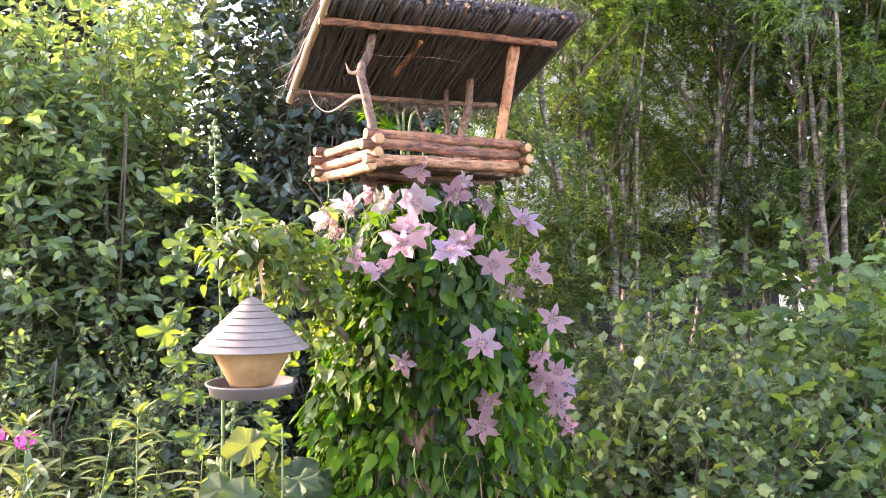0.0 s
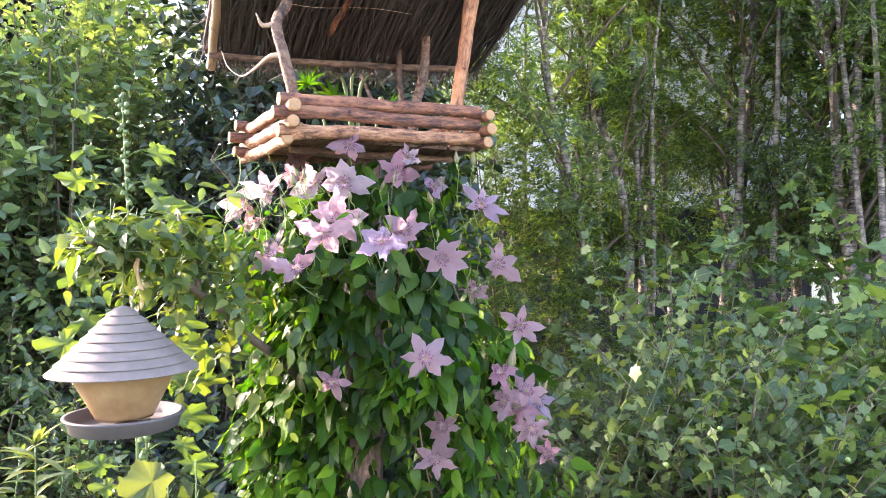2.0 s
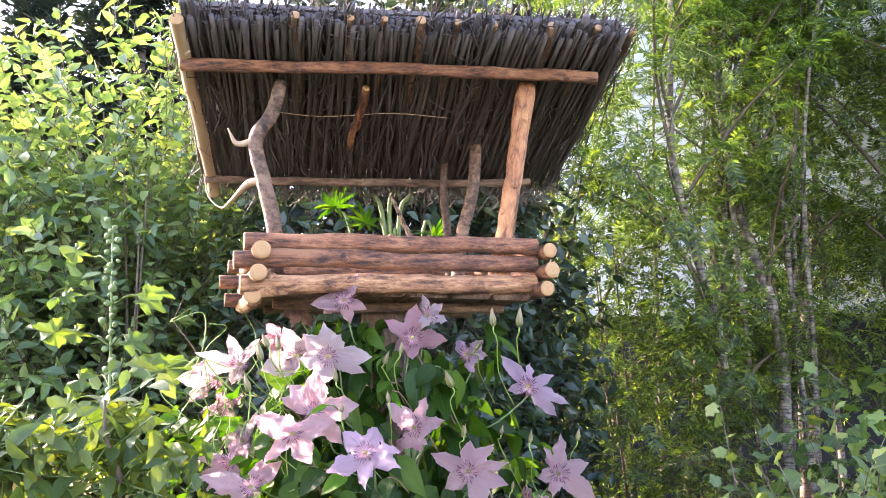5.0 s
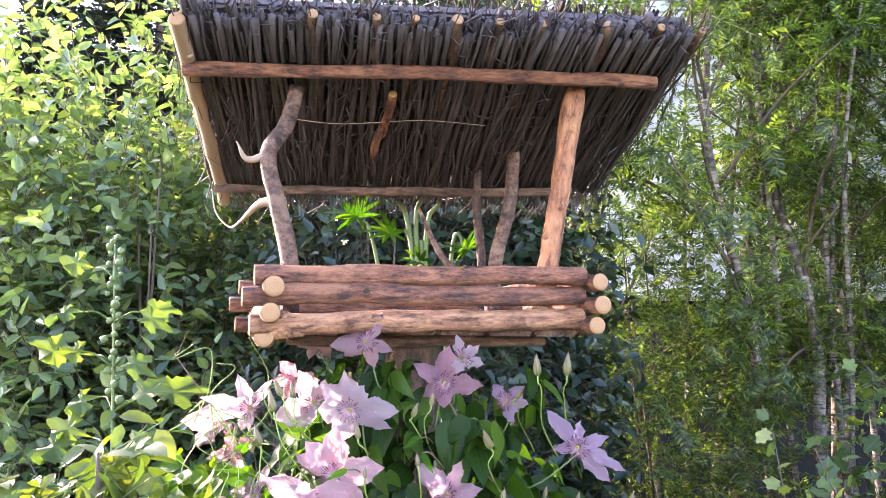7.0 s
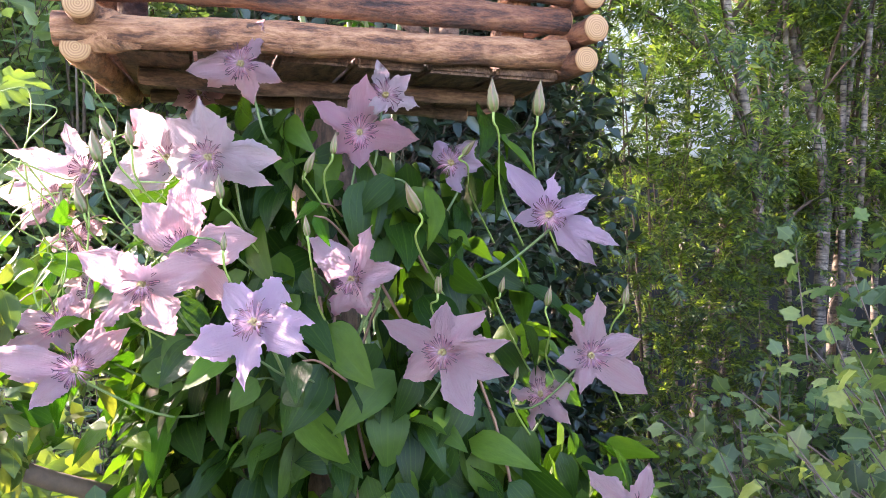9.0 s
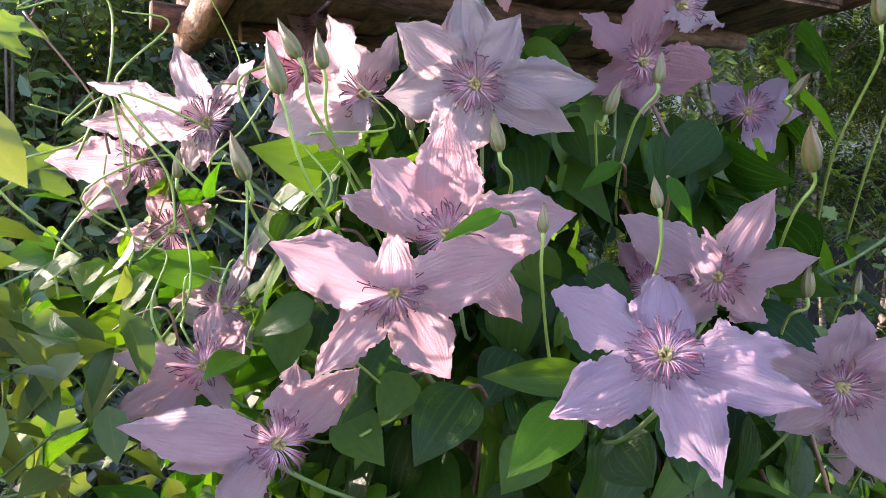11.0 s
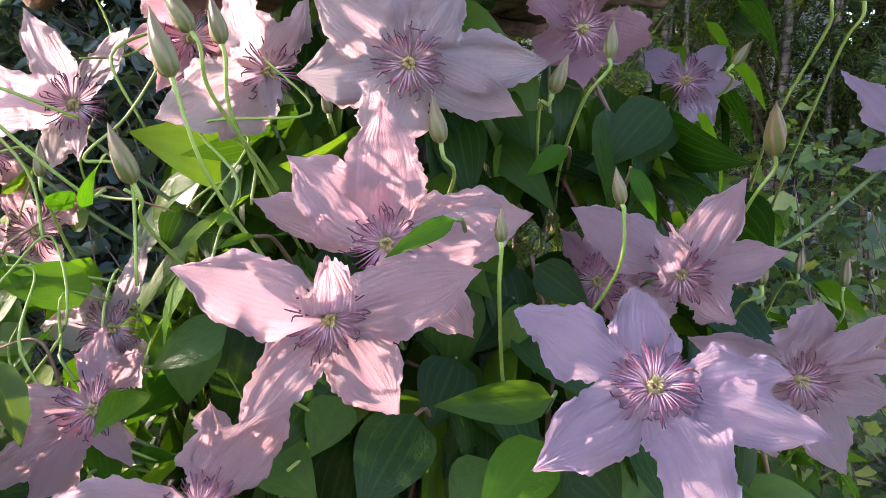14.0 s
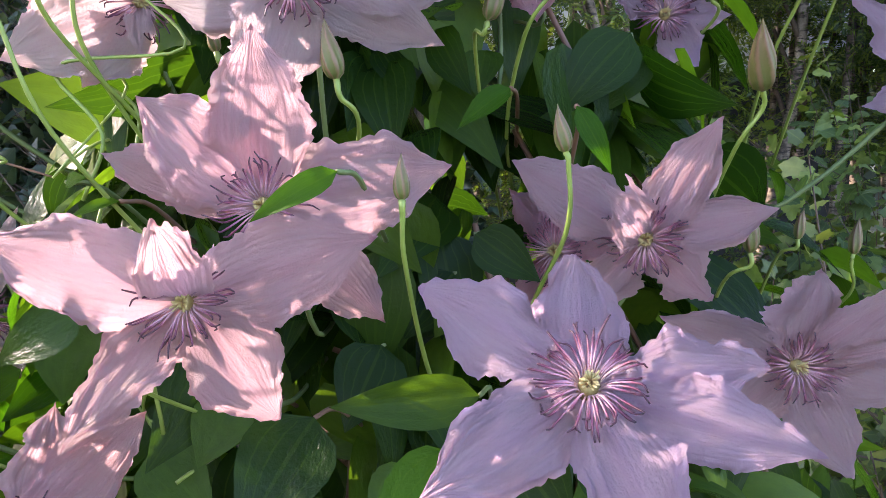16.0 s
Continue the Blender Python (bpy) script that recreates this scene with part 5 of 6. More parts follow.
def sepal_mesh(seed):
    """One petal-like sepal: length 1 along y, width 1, ribbed, with a frilled edge and a sharp tip."""
    rs = np.random.RandomState(seed)
    rows, cols = 44, 18
    ph = rs.uniform(0, 6.28, 6)
    back, twist = rs.uniform(-0.08, 0.24), rs.uniform(-0.5, 0.5)
    t = np.linspace(0, 1, rows + 1)[:, None]
    s = np.linspace(-1, 1, cols + 1)[None]
    w = (t + 0.03) ** 0.78 * np.clip(1 - t, 0, 1) ** 0.98 * (1 - 0.42 * np.clip(t - 0.72, 0, 1) / 0.28)
    w = 0.5 * w / w.max() + 0.012 * (1 - t) + 0.003
    edge = 1 + 0.055 * np.sin(17 * t + ph[0] + (s > 0) * ph[1]) * np.abs(s) ** 3 + 0.030 * np.sin(58 * t + ph[2] + 2 * s) * np.abs(s) ** 3 + rs.uniform(-0.035, 0.035, (rows + 1, cols + 1)) * np.abs(s) ** 6
    x = w * s * edge
    z = 0.035 * np.cos(s * 9.2) * np.sin(np.pi * t) * 0.35
    z = z - 0.16 * (w * s) ** 2 * 2.2 + 0.10 * np.abs(s) * w
    z = z + 0.075 * np.abs(s) ** 2.2 * np.sin(15 * t + ph[3] + (s > 0) * ph[4]) * np.sin(np.pi * t) ** 0.5
    z = z + 0.10 * np.sin(np.pi * t * 0.8) - back * t ** 2.4 + twist * s * t * w
    z = z + 0.010 * np.cos(s * 16) * np.sin(np.pi * t) ** 0.7 * (1 - 0.4 * t)
    z = z + np.cumsum(rs.normal(0, 0.010, (rows + 1, cols + 1)), 0) * np.abs(s) ** 1.5 * w * 1.2
    z = z + 0.022 * np.abs(s) ** 3 * np.sin(41 * t + ph[5] + (s > 0) * ph[2]) * np.sin(np.pi * t) ** 0.5
    z = z + 0.016 * np.abs(s) ** 5 * np.sin(83 * t + ph[1] + (s > 0) * ph[0])
    y = t + 0 * s
    v = np.stack([x, y, z], -1).reshape(-1, 3)
    uv = np.stack([0.5 + 0.5 * s + 0 * t, t + 0 * s], -1).reshape(-1, 2)
    m = cols + 1
    f = [(i * m + j, i * m + j + 1, (i + 1) * m + j + 1, (i + 1) * m + j) for i in range(rows) for j in range(cols)]
    me = Soup().add((v, f, uv)).mesh("sepal")
    me.materials.append(SEPAL)
    return me


SEPALS = [sepal_mesh(i) for i in range(12)]


def stamen_mesh(seed):
    rs = np.random.RandomState(seed)
    s = Soup()
    for i in range(54):
        a = i * 2.4 + rs.uniform(-0.2, 0.2)
        e = rs.uniform(0.12, 0.62)
        L = rs.uniform(0.0112, 0.0160)
        o = np.array([math.cos(a), math.sin(a), 0])
        tip = o * L * math.cos(e * 1.25) + np.array([0, 0, L * math.sin(e * 1.25) * 0.95 + 0.002])
        mid = o * L * 0.42 * math.cos(e) + np.array([0, 0, L * 0.6 * math.sin(e) + 0.003])
        hook = tip + o * 0.0017 + np.array([rs.normal(0, 0.0013), rs.normal(0, 0.0013), rs.uniform(-0.0010, 0.0022)])
        s.add(tube(smooth_path([o * 0.0022, mid, tip, hook], 3), [0.00028, 0.00025, 0.00034, 0.00022], 4))
    me = s.mesh("stamens")
    me.materials.append(STAMEN)
    return me


def pistil_mesh(seed):
    rs = np.random.RandomState(seed)
    s = Soup().add(lathe([(0.001, -0.004), (0.0030, -0.003), (0.0034, 0.0), (0.0026, 0.003), (0.001, 0.0042)], 12))
    for i in range(26):
        a, e = i * 2.4, rs.uniform(0.03, 0.26)
        d = np.array([math.cos(a) * e, math.sin(a) * e, 1.0]) * rs.uniform(0.0062, 0.0088)
        s.add(tube([d * 0.2, d * 0.7, d + np.array([math.cos(a), math.sin(a), 0]) * 0.0013], [0.0006, 0.0005, 0.0003], 4))
    me = s.mesh("flower")
    me.materials.append(PISTIL)
    return me


STAMENS, PISTILS = [stamen_mesh(i) for i in range(4)], [pistil_mesh(i) for i in range(3)]
BLOOM, SPOTS = [0], []
KINDS = {"pink": SEPAL, "white": SEPAL_WHITE, "lilac": SEPAL_LILAC, "deep": SEPAL_DEEP}
TINTED = {}
for kind, skin in KINDS.items():
    TINTED[kind] = [me.copy() for me in SEPALS]
    for me in TINTED[kind]:
        me.materials[0] = skin
FLOWER_LABEL = {"pink": "soft pink star flower with purple stamens", "white": "nearly white star flower with purple stamens",
                "lilac": "pale lilac star flower with purple stamens", "deep": "deep pink star flower with purple stamens"}


def bloom(at, face, petals, kind="pink"):
    """A flower at a place, facing a way; petals: angle and length of each sepal, and its width and lift in degrees where known."""
    i = BLOOM[0] = BLOOM[0] + 1
    rs = np.random.RandomState(300 + i)
    c, n = np.array(at, float), unit(np.array(face, float))
    SPOTS.append(c)
    r = unit(np.cross([0, 0, 1.0], n))
    u = np.cross(n, r)
    base = np.eye(4)
    base[:3, 0], base[:3, 1], base[:3, 2], base[:3, 3] = r, u, n, c
    fl = part("flower", PISTILS[i % 3], PISTIL, clematis, FLOWER_LABEL[kind], as_matrix(base))
    part("stamen_crown", STAMENS[i % 4], STAMEN, fl, "purple curled stamens", as_matrix(base) @ pose(0, 0, 0, 0, 0, rs.uniform(0, 360)))
    for k, (ang, L, *more) in enumerate(petals):
        w, lift = more or (min(max(L, 0.04), 0.06) * 0.46 * rs.uniform(0.9, 1.15), rs.uniform(-12, 9))
        a = radians(ang)
        d = (r * math.cos(a) + u * math.sin(a)) * math.cos(radians(lift)) + n * math.sin(radians(lift))
        side = np.cross(d, n)
        up = n + side * rs.uniform(-0.34, 0.34)
        m = frames((c + d * 0.0022 - n * (0.0015 + 0.0011 * (k % 2)))[None], d[None], up[None], np.array([[w * 0.92, L * 0.97, 0.055]]))[0]
        part("sepal", TINTED[kind][rs.randint(12)], SEPAL, fl, m=as_matrix(m))
    back = vine_surface(np.array([c[2] - 0.06]), np.array([math.atan2(c[1] - 2.05, c[0])]), np.array([0.6]))[0]
    part("flower_stalk", Soup().add(tube(smooth_path([c - n * 0.003, c - n * 0.03 - np.array([0, 0, 0.006]), c * 0.5 + back * 0.5 - np.array([0, 0, 0.03]), back], 5), [0.0014, 0.0011], 5)), GREEN_STEM, fl)


bloom((-0.084, 1.811, 1.579), (0.121, -0.978, 0.169), [(160, 0.062, 0.034, 4), (-130, 0.055, 0.027, 12), (-56, 0.046, 0.031, -4), (16, 0.062, 0.035, 10), (87, 0.045, 0.024, 60)], "pink")
bloom((-0.063, 1.831, 1.606), (0.048, -0.996, 0.076), [(136, 0.053, 0.035, 8), (161, 0.06, 0.022, -12), (91, 0.057, 0.036, 2), (9, 0.062, 0.036, -6), (-50, 0.057, 0.027, -18)], "pink")
bloom((-0.053, 1.853, 1.681), (0.013, -0.989, -0.149), [(-173, 0.05, 0.032, 0), (143, 0.051, 0.031, 6), (98, 0.048, 0.031, 0), (57, 0.04, 0.026, 8), (-1, 0.061, 0.029, -6), (-25, 0.054, 0.026, 4), (-111, 0.043, 0.036, 14)], "white")
bloom((0.033, 1.779, 1.559), (-0.06, -0.781, 0.621), [(145, 0.058, 0.025, -4), (91, 0.043, 0.027, -4), (5, 0.046, 0.022, 6), (-20, 0.058, 0.024, 10), (-71, 0.056, 0.026, 10), (-145, 0.053, 0.028, 6), (111, 0.032, 0.012, -15)], "lilac")
bloom((0.069, 1.868, 1.586), (-0.314, -0.942, 0.119), [(151, 0.058, 0.029, 0), (58, 0.053, 0.024, 18), (14, 0.046, 0.022, -4), (-40, 0.032, 0.022, 10), (121, 0.045, 0.021, 62), (-129, 0.039, 0.018, -16)], "pink")
bloom((0.042, 1.925, 1.574), (-0.213, -0.968, 0.133), [(128, 0.034, 0.015, 0), (81, 0.032, 0.026, 5), (14, 0.032, 0.021, -10), (-52, 0.032, 0.018, 0), (-121, 0.032, 0.015, 0)], "deep")
bloom((0.136, 1.893, 1.528), (0.001, -0.984, 0.177), [(158, 0.059, 0.025, 0), (85, 0.044, 0.028, 22), (42, 0.06, 0.018, 30), (14, 0.062, 0.019, 14), (-16, 0.054, 0.028, 0), (-62, 0.055, 0.029, -5), (-144, 0.04, 0.027, 0)], "pink")
bloom((0.213, 1.93, 1.641), (-0.149, -0.987, -0.054), [(134, 0.059, 0.021, 0), (78, 0.037, 0.021, 22), (22, 0.043, 0.018, 14), (-21, 0.062, 0.018, 0), (-49, 0.056, 0.021, -4), (-167, 0.032, 0.017, 0)], "lilac")
bloom((0.244, 1.985, 1.517), (0.279, -0.943, 0.181), [(86, 0.056, 0.024, 6), (121, 0.048, 0.017, 20), (19, 0.047, 0.026, 0), (-31, 0.066, 0.031, -6), (-171, 0.032, 0.023, 10), (-110, 0.04, 0.02, 30)], "pink")
bloom((0.035, 1.951, 1.71), (0.388, -0.917, -0.091), [(149, 0.049, 0.023, 0), (82, 0.052, 0.032, 8), (-5, 0.055, 0.034, -4), (-85, 0.032, 0.027, 6), (-143, 0.032, 0.022, 0)], "deep")
bloom((0.057, 1.956, 1.743), (0.442, -0.895, 0.06), [(106, 0.032, 0.017, 20), (-17, 0.032, 0.023, 8), (-119, 0.032, 0.017, 35), (39, 0.032, 0.018, 30)], "white")
bloom((-0.134, 1.792, 1.511), (0.639, -0.741, 0.206), [(166, 0.07, 0.027, 4), (37, 0.051, 0.024, 10), (-138, 0.042, 0.021, 8), (-172, 0.045, 0.016, -10), (60, 0.046, 0.019, -20)], "pink")
bloom((-0.192, 1.84, 1.534), (0.246, -0.896, 0.369), [(172, 0.051, 0.023, 0), (-146, 0.059, 0.019, 12), (-117, 0.052, 0.016, 18), (-58, 0.032, 0.013, 25), (89, 0.04, 0.019, -10), (54, 0.032, 0.015, -20)], "pink")
bloom((-0.212, 1.905, 1.556), (0.384, -0.907, 0.174), [(66, 0.051, 0.013, 15), (174, 0.032, 0.022, 0), (-61, 0.032, 0.018, 4), (-105, 0.033, 0.018, 10), (119, 0.032, 0.016, -12)], "white")
bloom((-0.123, 1.892, 1.683), (0.413, -0.902, -0.127), [(-156, 0.056, 0.034, 0), (-125, 0.04, 0.032, 4), (118, 0.046, 0.032, 0), (66, 0.042, 0.023, 30), (-92, 0.032, 0.012, 45)], "white")
bloom((-0.224, 1.905, 1.67), (0.49, -0.871, 0.005), [(-176, 0.07, 0.03, 0), (166, 0.07, 0.023, 18), (111, 0.049, 0.023, -6), (-113, 0.034, 0.023, -6), (53, 0.048, 0.015, 4), (-91, 0.032, 0.013, 25)], "white")
bloom((-0.28, 1.93, 1.648), (0.158, -0.987, -0.042), [(-178, 0.059, 0.033, 8), (-142, 0.061, 0.034, 6), (120, 0.032, 0.019, -10), (-60, 0.032, 0.019, -10)], "pink")
bloom((-0.272, 1.95, 1.602), (0.433, -0.836, 0.337), [(116, 0.032, 0.018, 0), (42, 0.032, 0.023, 8), (-166, 0.039, 0.02, 5), (-74, 0.032, 0.023, 0)], "pink")
bloom((-0.179, 1.95, 1.708), (0.457, -0.889, 0.029), [(136, 0.034, 0.024, 0), (-2, 0.032, 0.022, 10), (-122, 0.032, 0.019, 14), (-175, 0.032, 0.022, 0)], "deep")
bloom((0.109, 2, 1.685), (-0.11, -0.974, 0.198), [(137, 0.032, 0.021, 0), (41, 0.032, 0.021, 5), (-62, 0.034, 0.024, 10), (-2, 0.032, 0.017, 0)], "lilac")
bloom((0.289, 1.96, 1.393), (-0.03, -1.0, 0.04), [(-165, 0.035), (-47, 0.051), (-7, 0.054), (78, 0.043), (147, 0.05), (-106, 0.043)], "pink")
bloom((0.106, 1.842, 1.338), (0.14, -0.98, 0.13), [(-133, 0.051), (-50, 0.046), (-8, 0.059), (45, 0.054), (117, 0.057), (175, 0.049)], "pink")
bloom((0.108, 1.99, 1.109), (0.0, -0.98, 0.22), [(-153, 0.051), (-77, 0.045), (-18, 0.054), (25, 0.051), (72, 0.063), (151, 0.045)], "pink")
bloom((0.124, 1.994, 1.176), (-0.01, -0.98, 0.18), [(-138, 0.038), (-74, 0.037), (-9, 0.041), (37, 0.043), (113, 0.039), (171, 0.04)], "pink")
bloom((-0.052, 1.895, 1.763), (0.32, -0.95, -0.06), [(-172, 0.049), (-143, 0.034), (-73, 0.035), (-22, 0.036), (63, 0.042), (135, 0.038)], "pink")
bloom((-0.089, 1.902, 1.282), (0.12, -0.98, 0.13), [(-152, 0.034), (-70, 0.042), (-5, 0.04), (70, 0.036), (147, 0.041)], "pink")
bloom((0.284, 2.0, 1.218), (-0.35, -0.9, 0.3), [(-147, 0.050, 0.022, 8), (-68, 0.046, 0.022, 18), (-11, 0.056, 0.022, 4), (48, 0.045, 0.02, 20), (107, 0.044, 0.02, 6), (159, 0.055, 0.022, 0)], "deep")
bloom((0.322, 2.02, 1.226), (0.45, -0.85, 0.25), [(-121, 0.05, 0.021, 6), (-55, 0.052, 0.022, 12), (0, 0.041, 0.02, 24), (70, 0.045, 0.02, 6), (130, 0.044, 0.02, 20), (185, 0.046, 0.02, 10)], "lilac")
bloom((0.315, 2.162, 1.137), (-0.1, -0.99, -0.08), [(-111, 0.039), (-39, 0.045), (28, 0.048), (101, 0.037), (154, 0.047)], "deep")
bloom((0.251, 1.954, 1.295), (-0.37, -0.65, 0.67), [(-110, 0.034), (-58, 0.04), (22, 0.035), (78, 0.036), (150, 0.034), (200, 0.033)], "deep")
bloom((0.352, 2.178, 1.081), (-0.38, -0.93, 0.04), [(-121, 0.034), (-59, 0.034), (17, 0.034), (90, 0.034), (160, 0.034)], "deep")
bloom((0.191, 2.05, 1.46), (0.03, -0.66, 0.6), [(-99, 0.036), (-44, 0.046), (21, 0.034), (106, 0.034), (184, 0.035)], "pink")
bloom((-0.204, 2.058, 1.763), (0.3, -0.87, 0.39), [(-108, 0.034), (-48, 0.037), (17, 0.034), (92, 0.034), (154, 0.034), (203, 0.032)], "pink")
bloom((0.258, 1.975, 1.232), (-0.6, -0.75, 0.3), [(-150, 0.044, 0.02, 8), (-88, 0.046, 0.02, 14), (-30, 0.043, 0.02, 22), (28, 0.046, 0.02, 10), (92, 0.044, 0.02, 4), (150, 0.045, 0.02, 0)], "pink")
bloom((0.300, 1.965, 1.255), (0.1, -0.8, 0.6), [(-165, 0.04, 0.019, 12), (-110, 0.043, 0.02, 20), (-50, 0.046, 0.02, 8), (5, 0.047, 0.02, 2), (66, 0.044, 0.02, 10), (125, 0.043, 0.02, 16)], "pink")
bloom((0.310, 1.985, 1.178), (0.15, -0.93, -0.25), [(-130, 0.046, 0.021, 0), (-80, 0.047, 0.021, 8), (-20, 0.046, 0.021, 4), (40, 0.042, 0.02, 22), (110, 0.042, 0.02, 14), (175, 0.043, 0.02, 8)], "pink")


# ---- clematis leaves, thin where flowers push through ----
CL = [blade(w, 8, f, c, 0.34, 0.014, 2, i, 1.15) for i, (w, f, c) in enumerate([(0.60, 0.22, 0.20), (0.56, 0.12, 0.34), (0.66, 0.30, 0.12), (0.62, 0.05, 0.45), (0.52, 0.25, 0.28)])]
LEAF_MESH = []
for i in range(5):
    me = Soup().add(CL[i]).mesh("leaf")
    me.materials.append(CLEMATIS_LEAF)
    LEAF_MESH.append(me)
rs = np.random.RandomState(17)
near = vine_leaves(rs, 285, 1.38, 1.74, 0.62, 1.02, -2.9, -0.55)
for i, m in enumerate(near):
    part("leaf", LEAF_MESH[i % 5], CLEMATIS_LEAF, clematis, m=as_matrix(m))
far = Soup()
SIMPLE = [blade(w, 6, 0.24, c, 0.33, 0.01, 1, 3, 1.2) for w, c in ((0.54, 0.18), (0.44, 0.42), (0.49, 0.30))]
for args in ((2500, 0.55, 1.42, 0.80, 1.10, -math.pi, 0.35), (900, 0.0, 0.8, 0.8, 1.05), (1300, 0.5, 1.72, 0.45, 0.85), (500, 0.5, 1.70, 0.7, 1.0, 0.0, math.pi), (420, 1.35, 1.74, 0.75, 1.0, -math.pi, 0.2)):
    m = vine_leaves(rs, *args)
    clump = np.array([noise.noise(tuple(v * np.array([8.0, 8.0, 6.5]))) for v in m[:, :3, 3]])
    m = m[(clump > -0.10) | (rs.rand(len(m)) < (0.9 if args[3] < 0.5 else 0.22))]
    for i in range(3):
        far.add(SIMPLE[i], m[i::3])
tagged(part("leaves", far, CLEMATIS_LEAF, clematis), kind="stuff")
# bright left-flank leaves, sunlight put in their colour; young leaves in loose drifts
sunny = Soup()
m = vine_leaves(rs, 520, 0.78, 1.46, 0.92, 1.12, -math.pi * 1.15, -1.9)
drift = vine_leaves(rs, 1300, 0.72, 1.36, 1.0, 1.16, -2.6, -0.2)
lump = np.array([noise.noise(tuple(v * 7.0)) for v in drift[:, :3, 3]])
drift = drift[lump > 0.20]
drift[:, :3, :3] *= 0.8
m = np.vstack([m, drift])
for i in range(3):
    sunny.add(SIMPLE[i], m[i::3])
tagged(part("leaves", sunny, FRESH_SUNLIT_LEAF, clematis), kind="stuff")
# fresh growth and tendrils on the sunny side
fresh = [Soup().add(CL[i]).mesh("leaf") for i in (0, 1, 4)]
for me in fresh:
    me.materials.append(FRESH_SUNLIT_LEAF)
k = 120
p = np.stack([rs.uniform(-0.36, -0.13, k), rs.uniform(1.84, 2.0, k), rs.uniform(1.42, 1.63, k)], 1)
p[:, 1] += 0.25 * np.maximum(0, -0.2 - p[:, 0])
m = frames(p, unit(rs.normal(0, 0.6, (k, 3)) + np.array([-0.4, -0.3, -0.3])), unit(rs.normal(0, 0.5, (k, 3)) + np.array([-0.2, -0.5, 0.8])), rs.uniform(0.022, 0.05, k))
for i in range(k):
    part("leaf", fresh[i % 3], FRESH_SUNLIT_LEAF, clematis, m=as_matrix(m[i]))
for i in range(28):
    q = np.array([rs.uniform(-0.31, -0.11), rs.uniform(1.845, 1.93), rs.uniform(1.48, 1.66)])
    w = np.array([rs.uniform(-0.7, 0.7), rs.uniform(-0.2, 0.2), rs.uniform(0.2, 1.0)]) * rs.uniform(0.05, 0.12)
    part("tendril", Soup().add(tube(smooth_path([q, q + w * 0.4 + rs.normal(0, 0.014, 3), q + w * 0.8 + rs.normal(0, 0.016, 3), q + w + rs.normal(0, 0.014, 3), q + w * 1.1 + rs.normal(0, 0.014, 3)], 6), [0.0009, 0.0008, 0.0005], 5)), VINE_STEM if i % 7 == 3 else BUD_STEM, clematis)
for i in range(14):
    a = rs.uniform(-math.pi, 0, 6) * 0.3 + rs.uniform(-2.8, -0.3)
    z = np.array([0, 0.4, 0.8, 1.15, 1.45, rs.uniform(1.5, 1.72)])
    part("vine", Soup().add(tube(smooth_path(vine_surface(z, a, np.full(6, rs.uniform(0.5, 0.92))), 6), [0.003, 0.002, 0.0014], 5)), VINE_STEM, clematis)

# broad leaves that stand clear between the flowers: stalk end, tip, width, 1 for bright green (the first has its
# sunlight put into that colour) or 0 for dark
BROAD = [
    ((-0.001, 1.800, 1.532), (-0.028, 1.775, 1.513), 0.025, 1),
    ((-0.134, 1.845, 1.570), (-0.168, 1.835, 1.555), 0.021, 0),
    ((0.005, 1.830, 1.540), (-0.044, 1.820, 1.540), 0.016, 0),
    ((-0.053, 1.840, 1.530), (-0.075, 1.810, 1.503), 0.034, 0),
    ((0.077, 1.930, 1.668), (0.044, 1.915, 1.641), 0.031, 0),
    ((0.022, 1.900, 1.645), (0.000, 1.890, 1.633), 0.012, 1),
    ((0.006, 1.900, 1.586), (0.030, 1.885, 1.569), 0.020, 0),
    ((0.043, 1.830, 1.525), (0.049, 1.800, 1.508), 0.022, 0),
    ((-0.207, 1.860, 1.497), (-0.241, 1.840, 1.496), 0.023, 0),
    ((-0.089, 1.870, 1.529), (-0.101, 1.850, 1.510), 0.024, 0),
    ((-0.035, 1.808, 1.617), (-0.060, 1.798, 1.607), 0.009, 1),
    ((-0.124, 1.860, 1.607), (-0.140, 1.850, 1.605), 0.006, 1),
    ((-0.138, 1.850, 1.615), (-0.130, 1.845, 1.617), 0.006, 1),
    ((0.041, 1.850, 1.635), (0.054, 1.845, 1.613), 0.009, 1),
    ((-0.255, 1.900, 1.579), (-0.271, 1.880, 1.558), 0.018, 1),
    ((-0.285, 1.900, 1.530), (-0.291, 1.880, 1.518), 0.024, 1),
    ((-0.035, 1.900, 1.539), (-0.046, 1.870, 1.519), 0.032, 0),
    ((-0.121, 1.900, 1.583), (-0.133, 1.880, 1.560), 0.026, 0),
    ((-0.004, 1.920, 1.566), (-0.026, 1.900, 1.545), 0.029, 0),
    ((-0.130, 1.880, 1.503), (-0.104, 1.860, 1.486), 0.031, 0),
    ((0.021, 1.860, 1.502), (0.035, 1.840, 1.487), 0.029, 0),
    ((-0.166, 1.900, 1.556), (-0.169, 1.880, 1.525), 0.032, 0),
    ((-0.019, 1.870, 1.497), (-0.036, 1.850, 1.478), 0.030, 0),
]
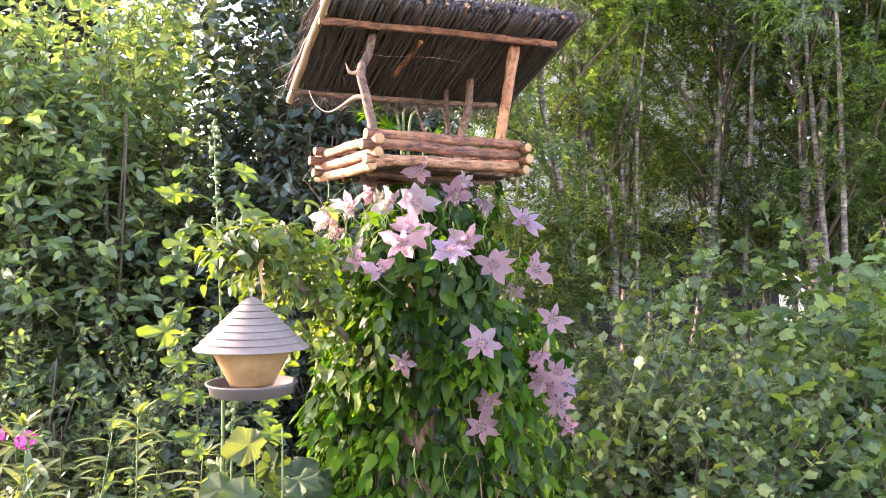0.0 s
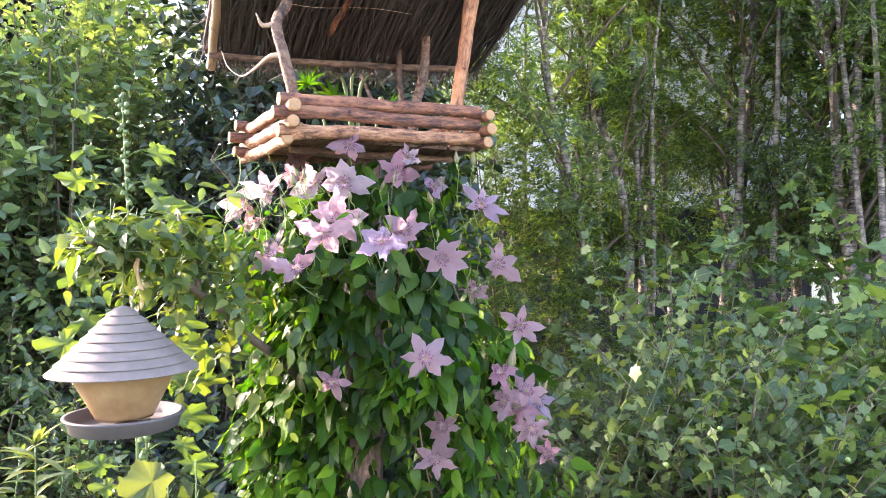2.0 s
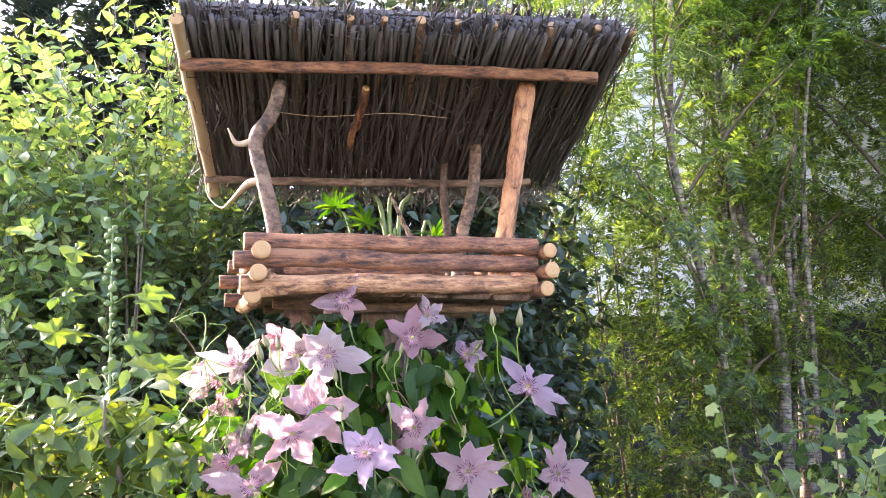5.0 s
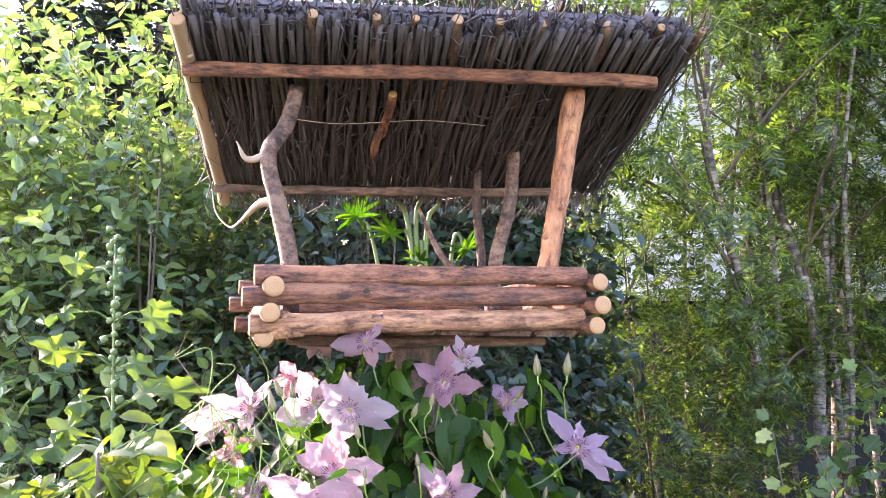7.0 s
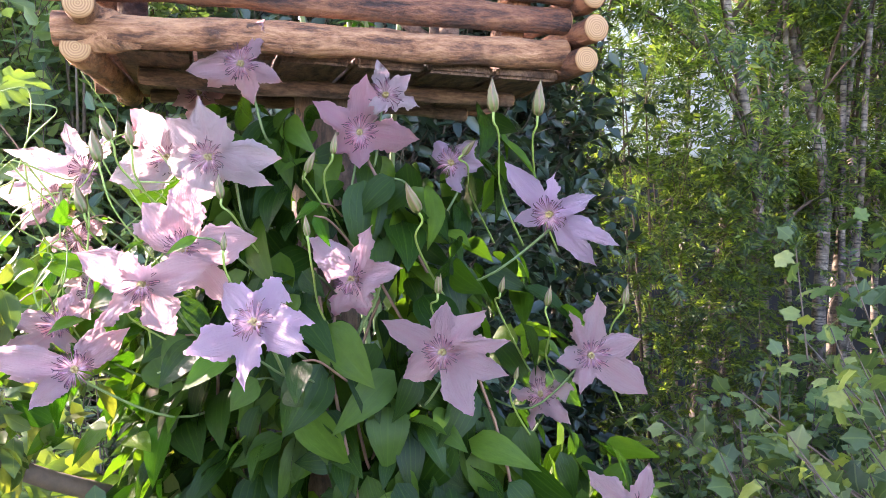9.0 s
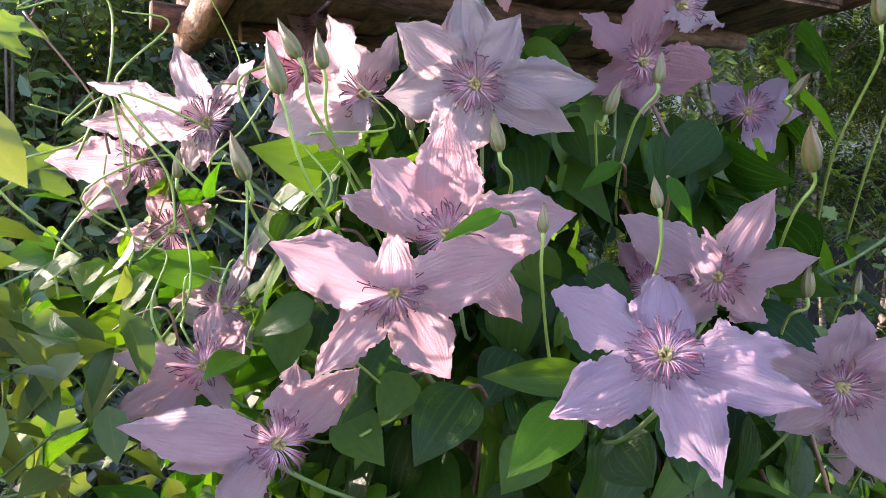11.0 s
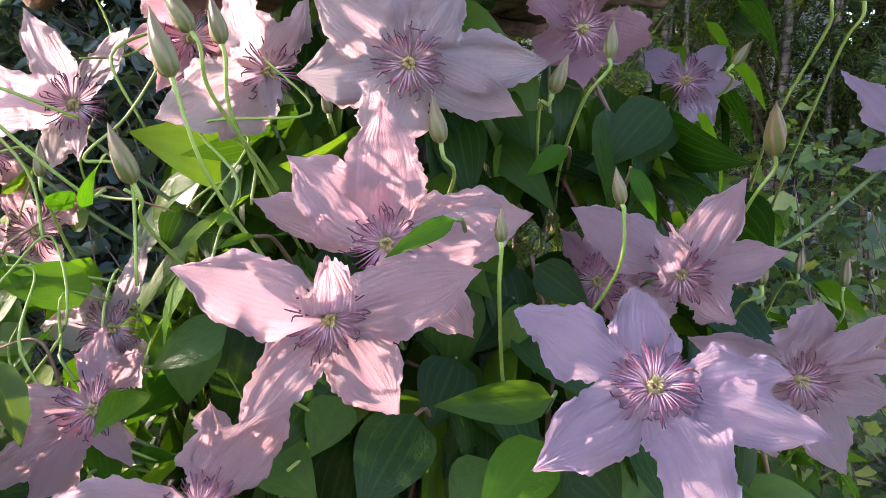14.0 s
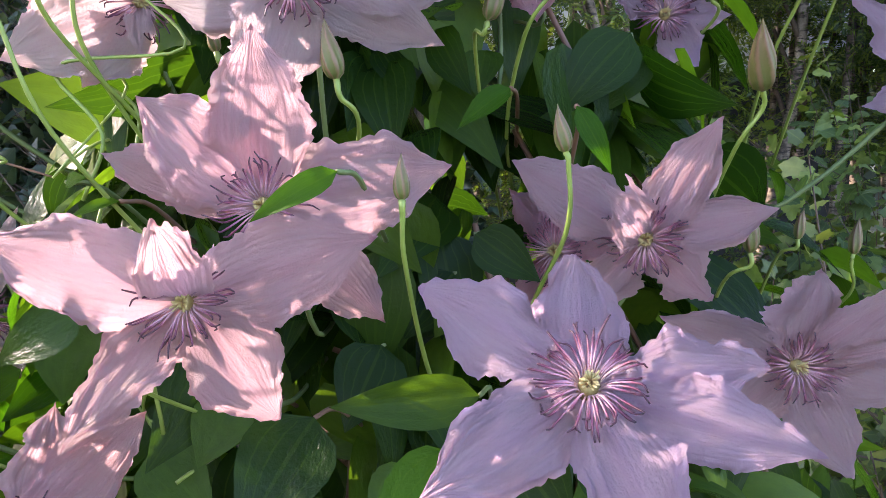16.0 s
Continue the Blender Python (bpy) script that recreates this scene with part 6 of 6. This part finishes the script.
for i, (a, b, w, young) in enumerate(BROAD):
    a, b = np.array(a), np.array(b)
    L = float(np.linalg.norm(b - a))
    up = np.array([[-0.15 + 0.25 * math.sin(i * 2.1), -1.0, 0.45 + 0.25 * math.cos(i * 1.7)]])
    m = frames(a[None], (b - a)[None], up, np.array([[w / 0.58, L, L]]))[0]
    part("leaf", (fresh if young else LEAF_MESH)[i % 3], CLEMATIS_LEAF, clematis, m=as_matrix(m))
    part("leaf_stalk", Soup().add(tube(smooth_path([a, a + np.array([0.004, 0.02, -0.004]), a + np.array([0.006, 0.07, -0.03])], 4), [0.0009, 0.0011], 5)), VINE_STEM if i % 2 else GREEN_STEM, clematis)


def bud_mesh(seed):
    rs = np.random.RandomState(seed)
    n, m = 11, 16
    v, uv, f = [], [], []
    for i in range(n + 1):
        t = i / n
        r = 0.150 * math.sin(math.pi * min(t / 0.92, 1.0) ** 0.62) ** 0.9 + 0.012 * (1 - t) + 0.016 * t * (t < 0.99)
        for j in range(m):
            a = 2 * math.pi * j / m + 0.9 * t
            q = r * (1 + 0.10 * math.cos(6 * 2 * math.pi * j / m))
            v.append((q * math.cos(a) + 0.06 * max(0, t - 0.7) * rs.choice([1]), t, q * math.sin(a)))
            uv.append((j / m, t))
    for i in range(n):
        for j in range(m):
            f.append((i * m + j, (i + 1) * m + j, (i + 1) * m + (j + 1) % m, i * m + (j + 1) % m))
    f += [tuple(range(m)), tuple(range(n * m, n * m + m))[::-1]]
    return Soup().add((np.array(v), f, np.array(uv))).mesh("bud")


BUDS = [bud_mesh(i) for i in range(2)]
for me in BUDS:
    me.materials.append(BUD)


def bud(base, tip, foot):
    """A closed bud from base to tip on a thin stalk that comes from foot."""
    b, t, q = np.array(base, float), np.array(tip, float), np.array(foot, float)
    L = float(np.linalg.norm(t - b))
    m = as_matrix(frames(b[None], (t - b)[None], np.array([[0.2, -1.0, 0.1]]), L)[0])
    ob = part("bud", BUDS[int(b[0] * 1000) % 2], BUD, clematis, "closed green bud", m)
    mid = (b + q) / 2 + np.array([0.006 * math.sin(900 * b[0]), 0, 0.004 * math.cos(700 * b[2])])
    part("bud_stalk", Soup().add(tube(smooth_path([q + np.array([0.01, 0.10, -0.07]), q + np.array([0, 0.035, -0.02]), mid, b - (t - b) * 0.25, b + (t - b) * 0.03], 6), [0.0010, 0.0009, 0.0009, 0.0012], 6)), BUD_STEM, ob)


bud((-0.149, 1.836, 1.674), (-0.158, 1.837, 1.704), (-0.116, 1.852, 1.597))
bud((-0.142, 1.842, 1.693), (-0.155, 1.843, 1.715), (-0.123, 1.86, 1.65))
bud((-0.134, 1.857, 1.69), (-0.139, 1.858, 1.713), (-0.121, 1.874, 1.63))
bud((-0.23, 1.881, 1.634), (-0.23, 1.882, 1.653), (-0.239, 1.899, 1.604))
bud((-0.17, 1.843, 1.631), (-0.181, 1.844, 1.658), (-0.16, 1.861, 1.598))
bud((-0.04, 1.847, 1.646), (-0.044, 1.848, 1.668), (-0.041, 1.866, 1.625))
bud((-0.017, 1.815, 1.607), (-0.017, 1.816, 1.622), (-0.013, 1.832, 1.555))
bud((0.037, 1.847, 1.619), (0.034, 1.848, 1.636), (0.027, 1.864, 1.568))
bud((0.039, 1.886, 1.685), (0.041, 1.887, 1.704), (0.022, 1.904, 1.645))
bud((0.013, 1.89, 1.67), (0.021, 1.891, 1.69), (0.012, 1.909, 1.652))
bud((0.124, 1.912, 1.572), (0.125, 1.913, 1.593), (0.12, 1.93, 1.54))
bud((0.127, 1.969, 1.691), (0.139, 1.97, 1.706), (0.121, 1.988, 1.678))
bud((0.166, 1.963, 1.57), (0.169, 1.964, 1.586), (0.166, 1.982, 1.544))
bud((0.204, 1.984, 1.558), (0.207, 1.985, 1.578), (0.198, 2.001, 1.519))
bud((-0.094, 1.891, 1.662), (-0.097, 1.892, 1.677), (-0.093, 1.911, 1.655))
bud((0.188, 1.93, 1.502), (0.19, 1.931, 1.514), (0.181, 1.948, 1.478))
bud((0.163, 1.93, 1.723), (0.161, 1.928, 1.753), (0.159, 1.952, 1.678))
bud((0.195, 1.958, 1.723), (0.197, 1.956, 1.755), (0.189, 1.98, 1.672))
bud((0.27, 2.004, 1.561), (0.273, 2.004, 1.581), (0.257, 2.026, 1.502))
bud((0.116, 1.882, 1.639), (0.109, 1.866, 1.664), (0.112, 1.905, 1.602))
bud((-0.059, 1.917, 1.043), (-0.059, 1.916, 1.072), (-0.056, 1.939, 0.999))
bud((0.018, 1.917, 1.043), (0.02, 1.916, 1.064), (0.016, 1.939, 0.999))
bud((0.333, 2.01, 1.245), (0.347, 2.009, 1.275), (0.324, 2.032, 1.197))
bud((0.266, 1.958, 1.3), (0.278, 1.956, 1.352), (0.26, 1.979, 1.263))
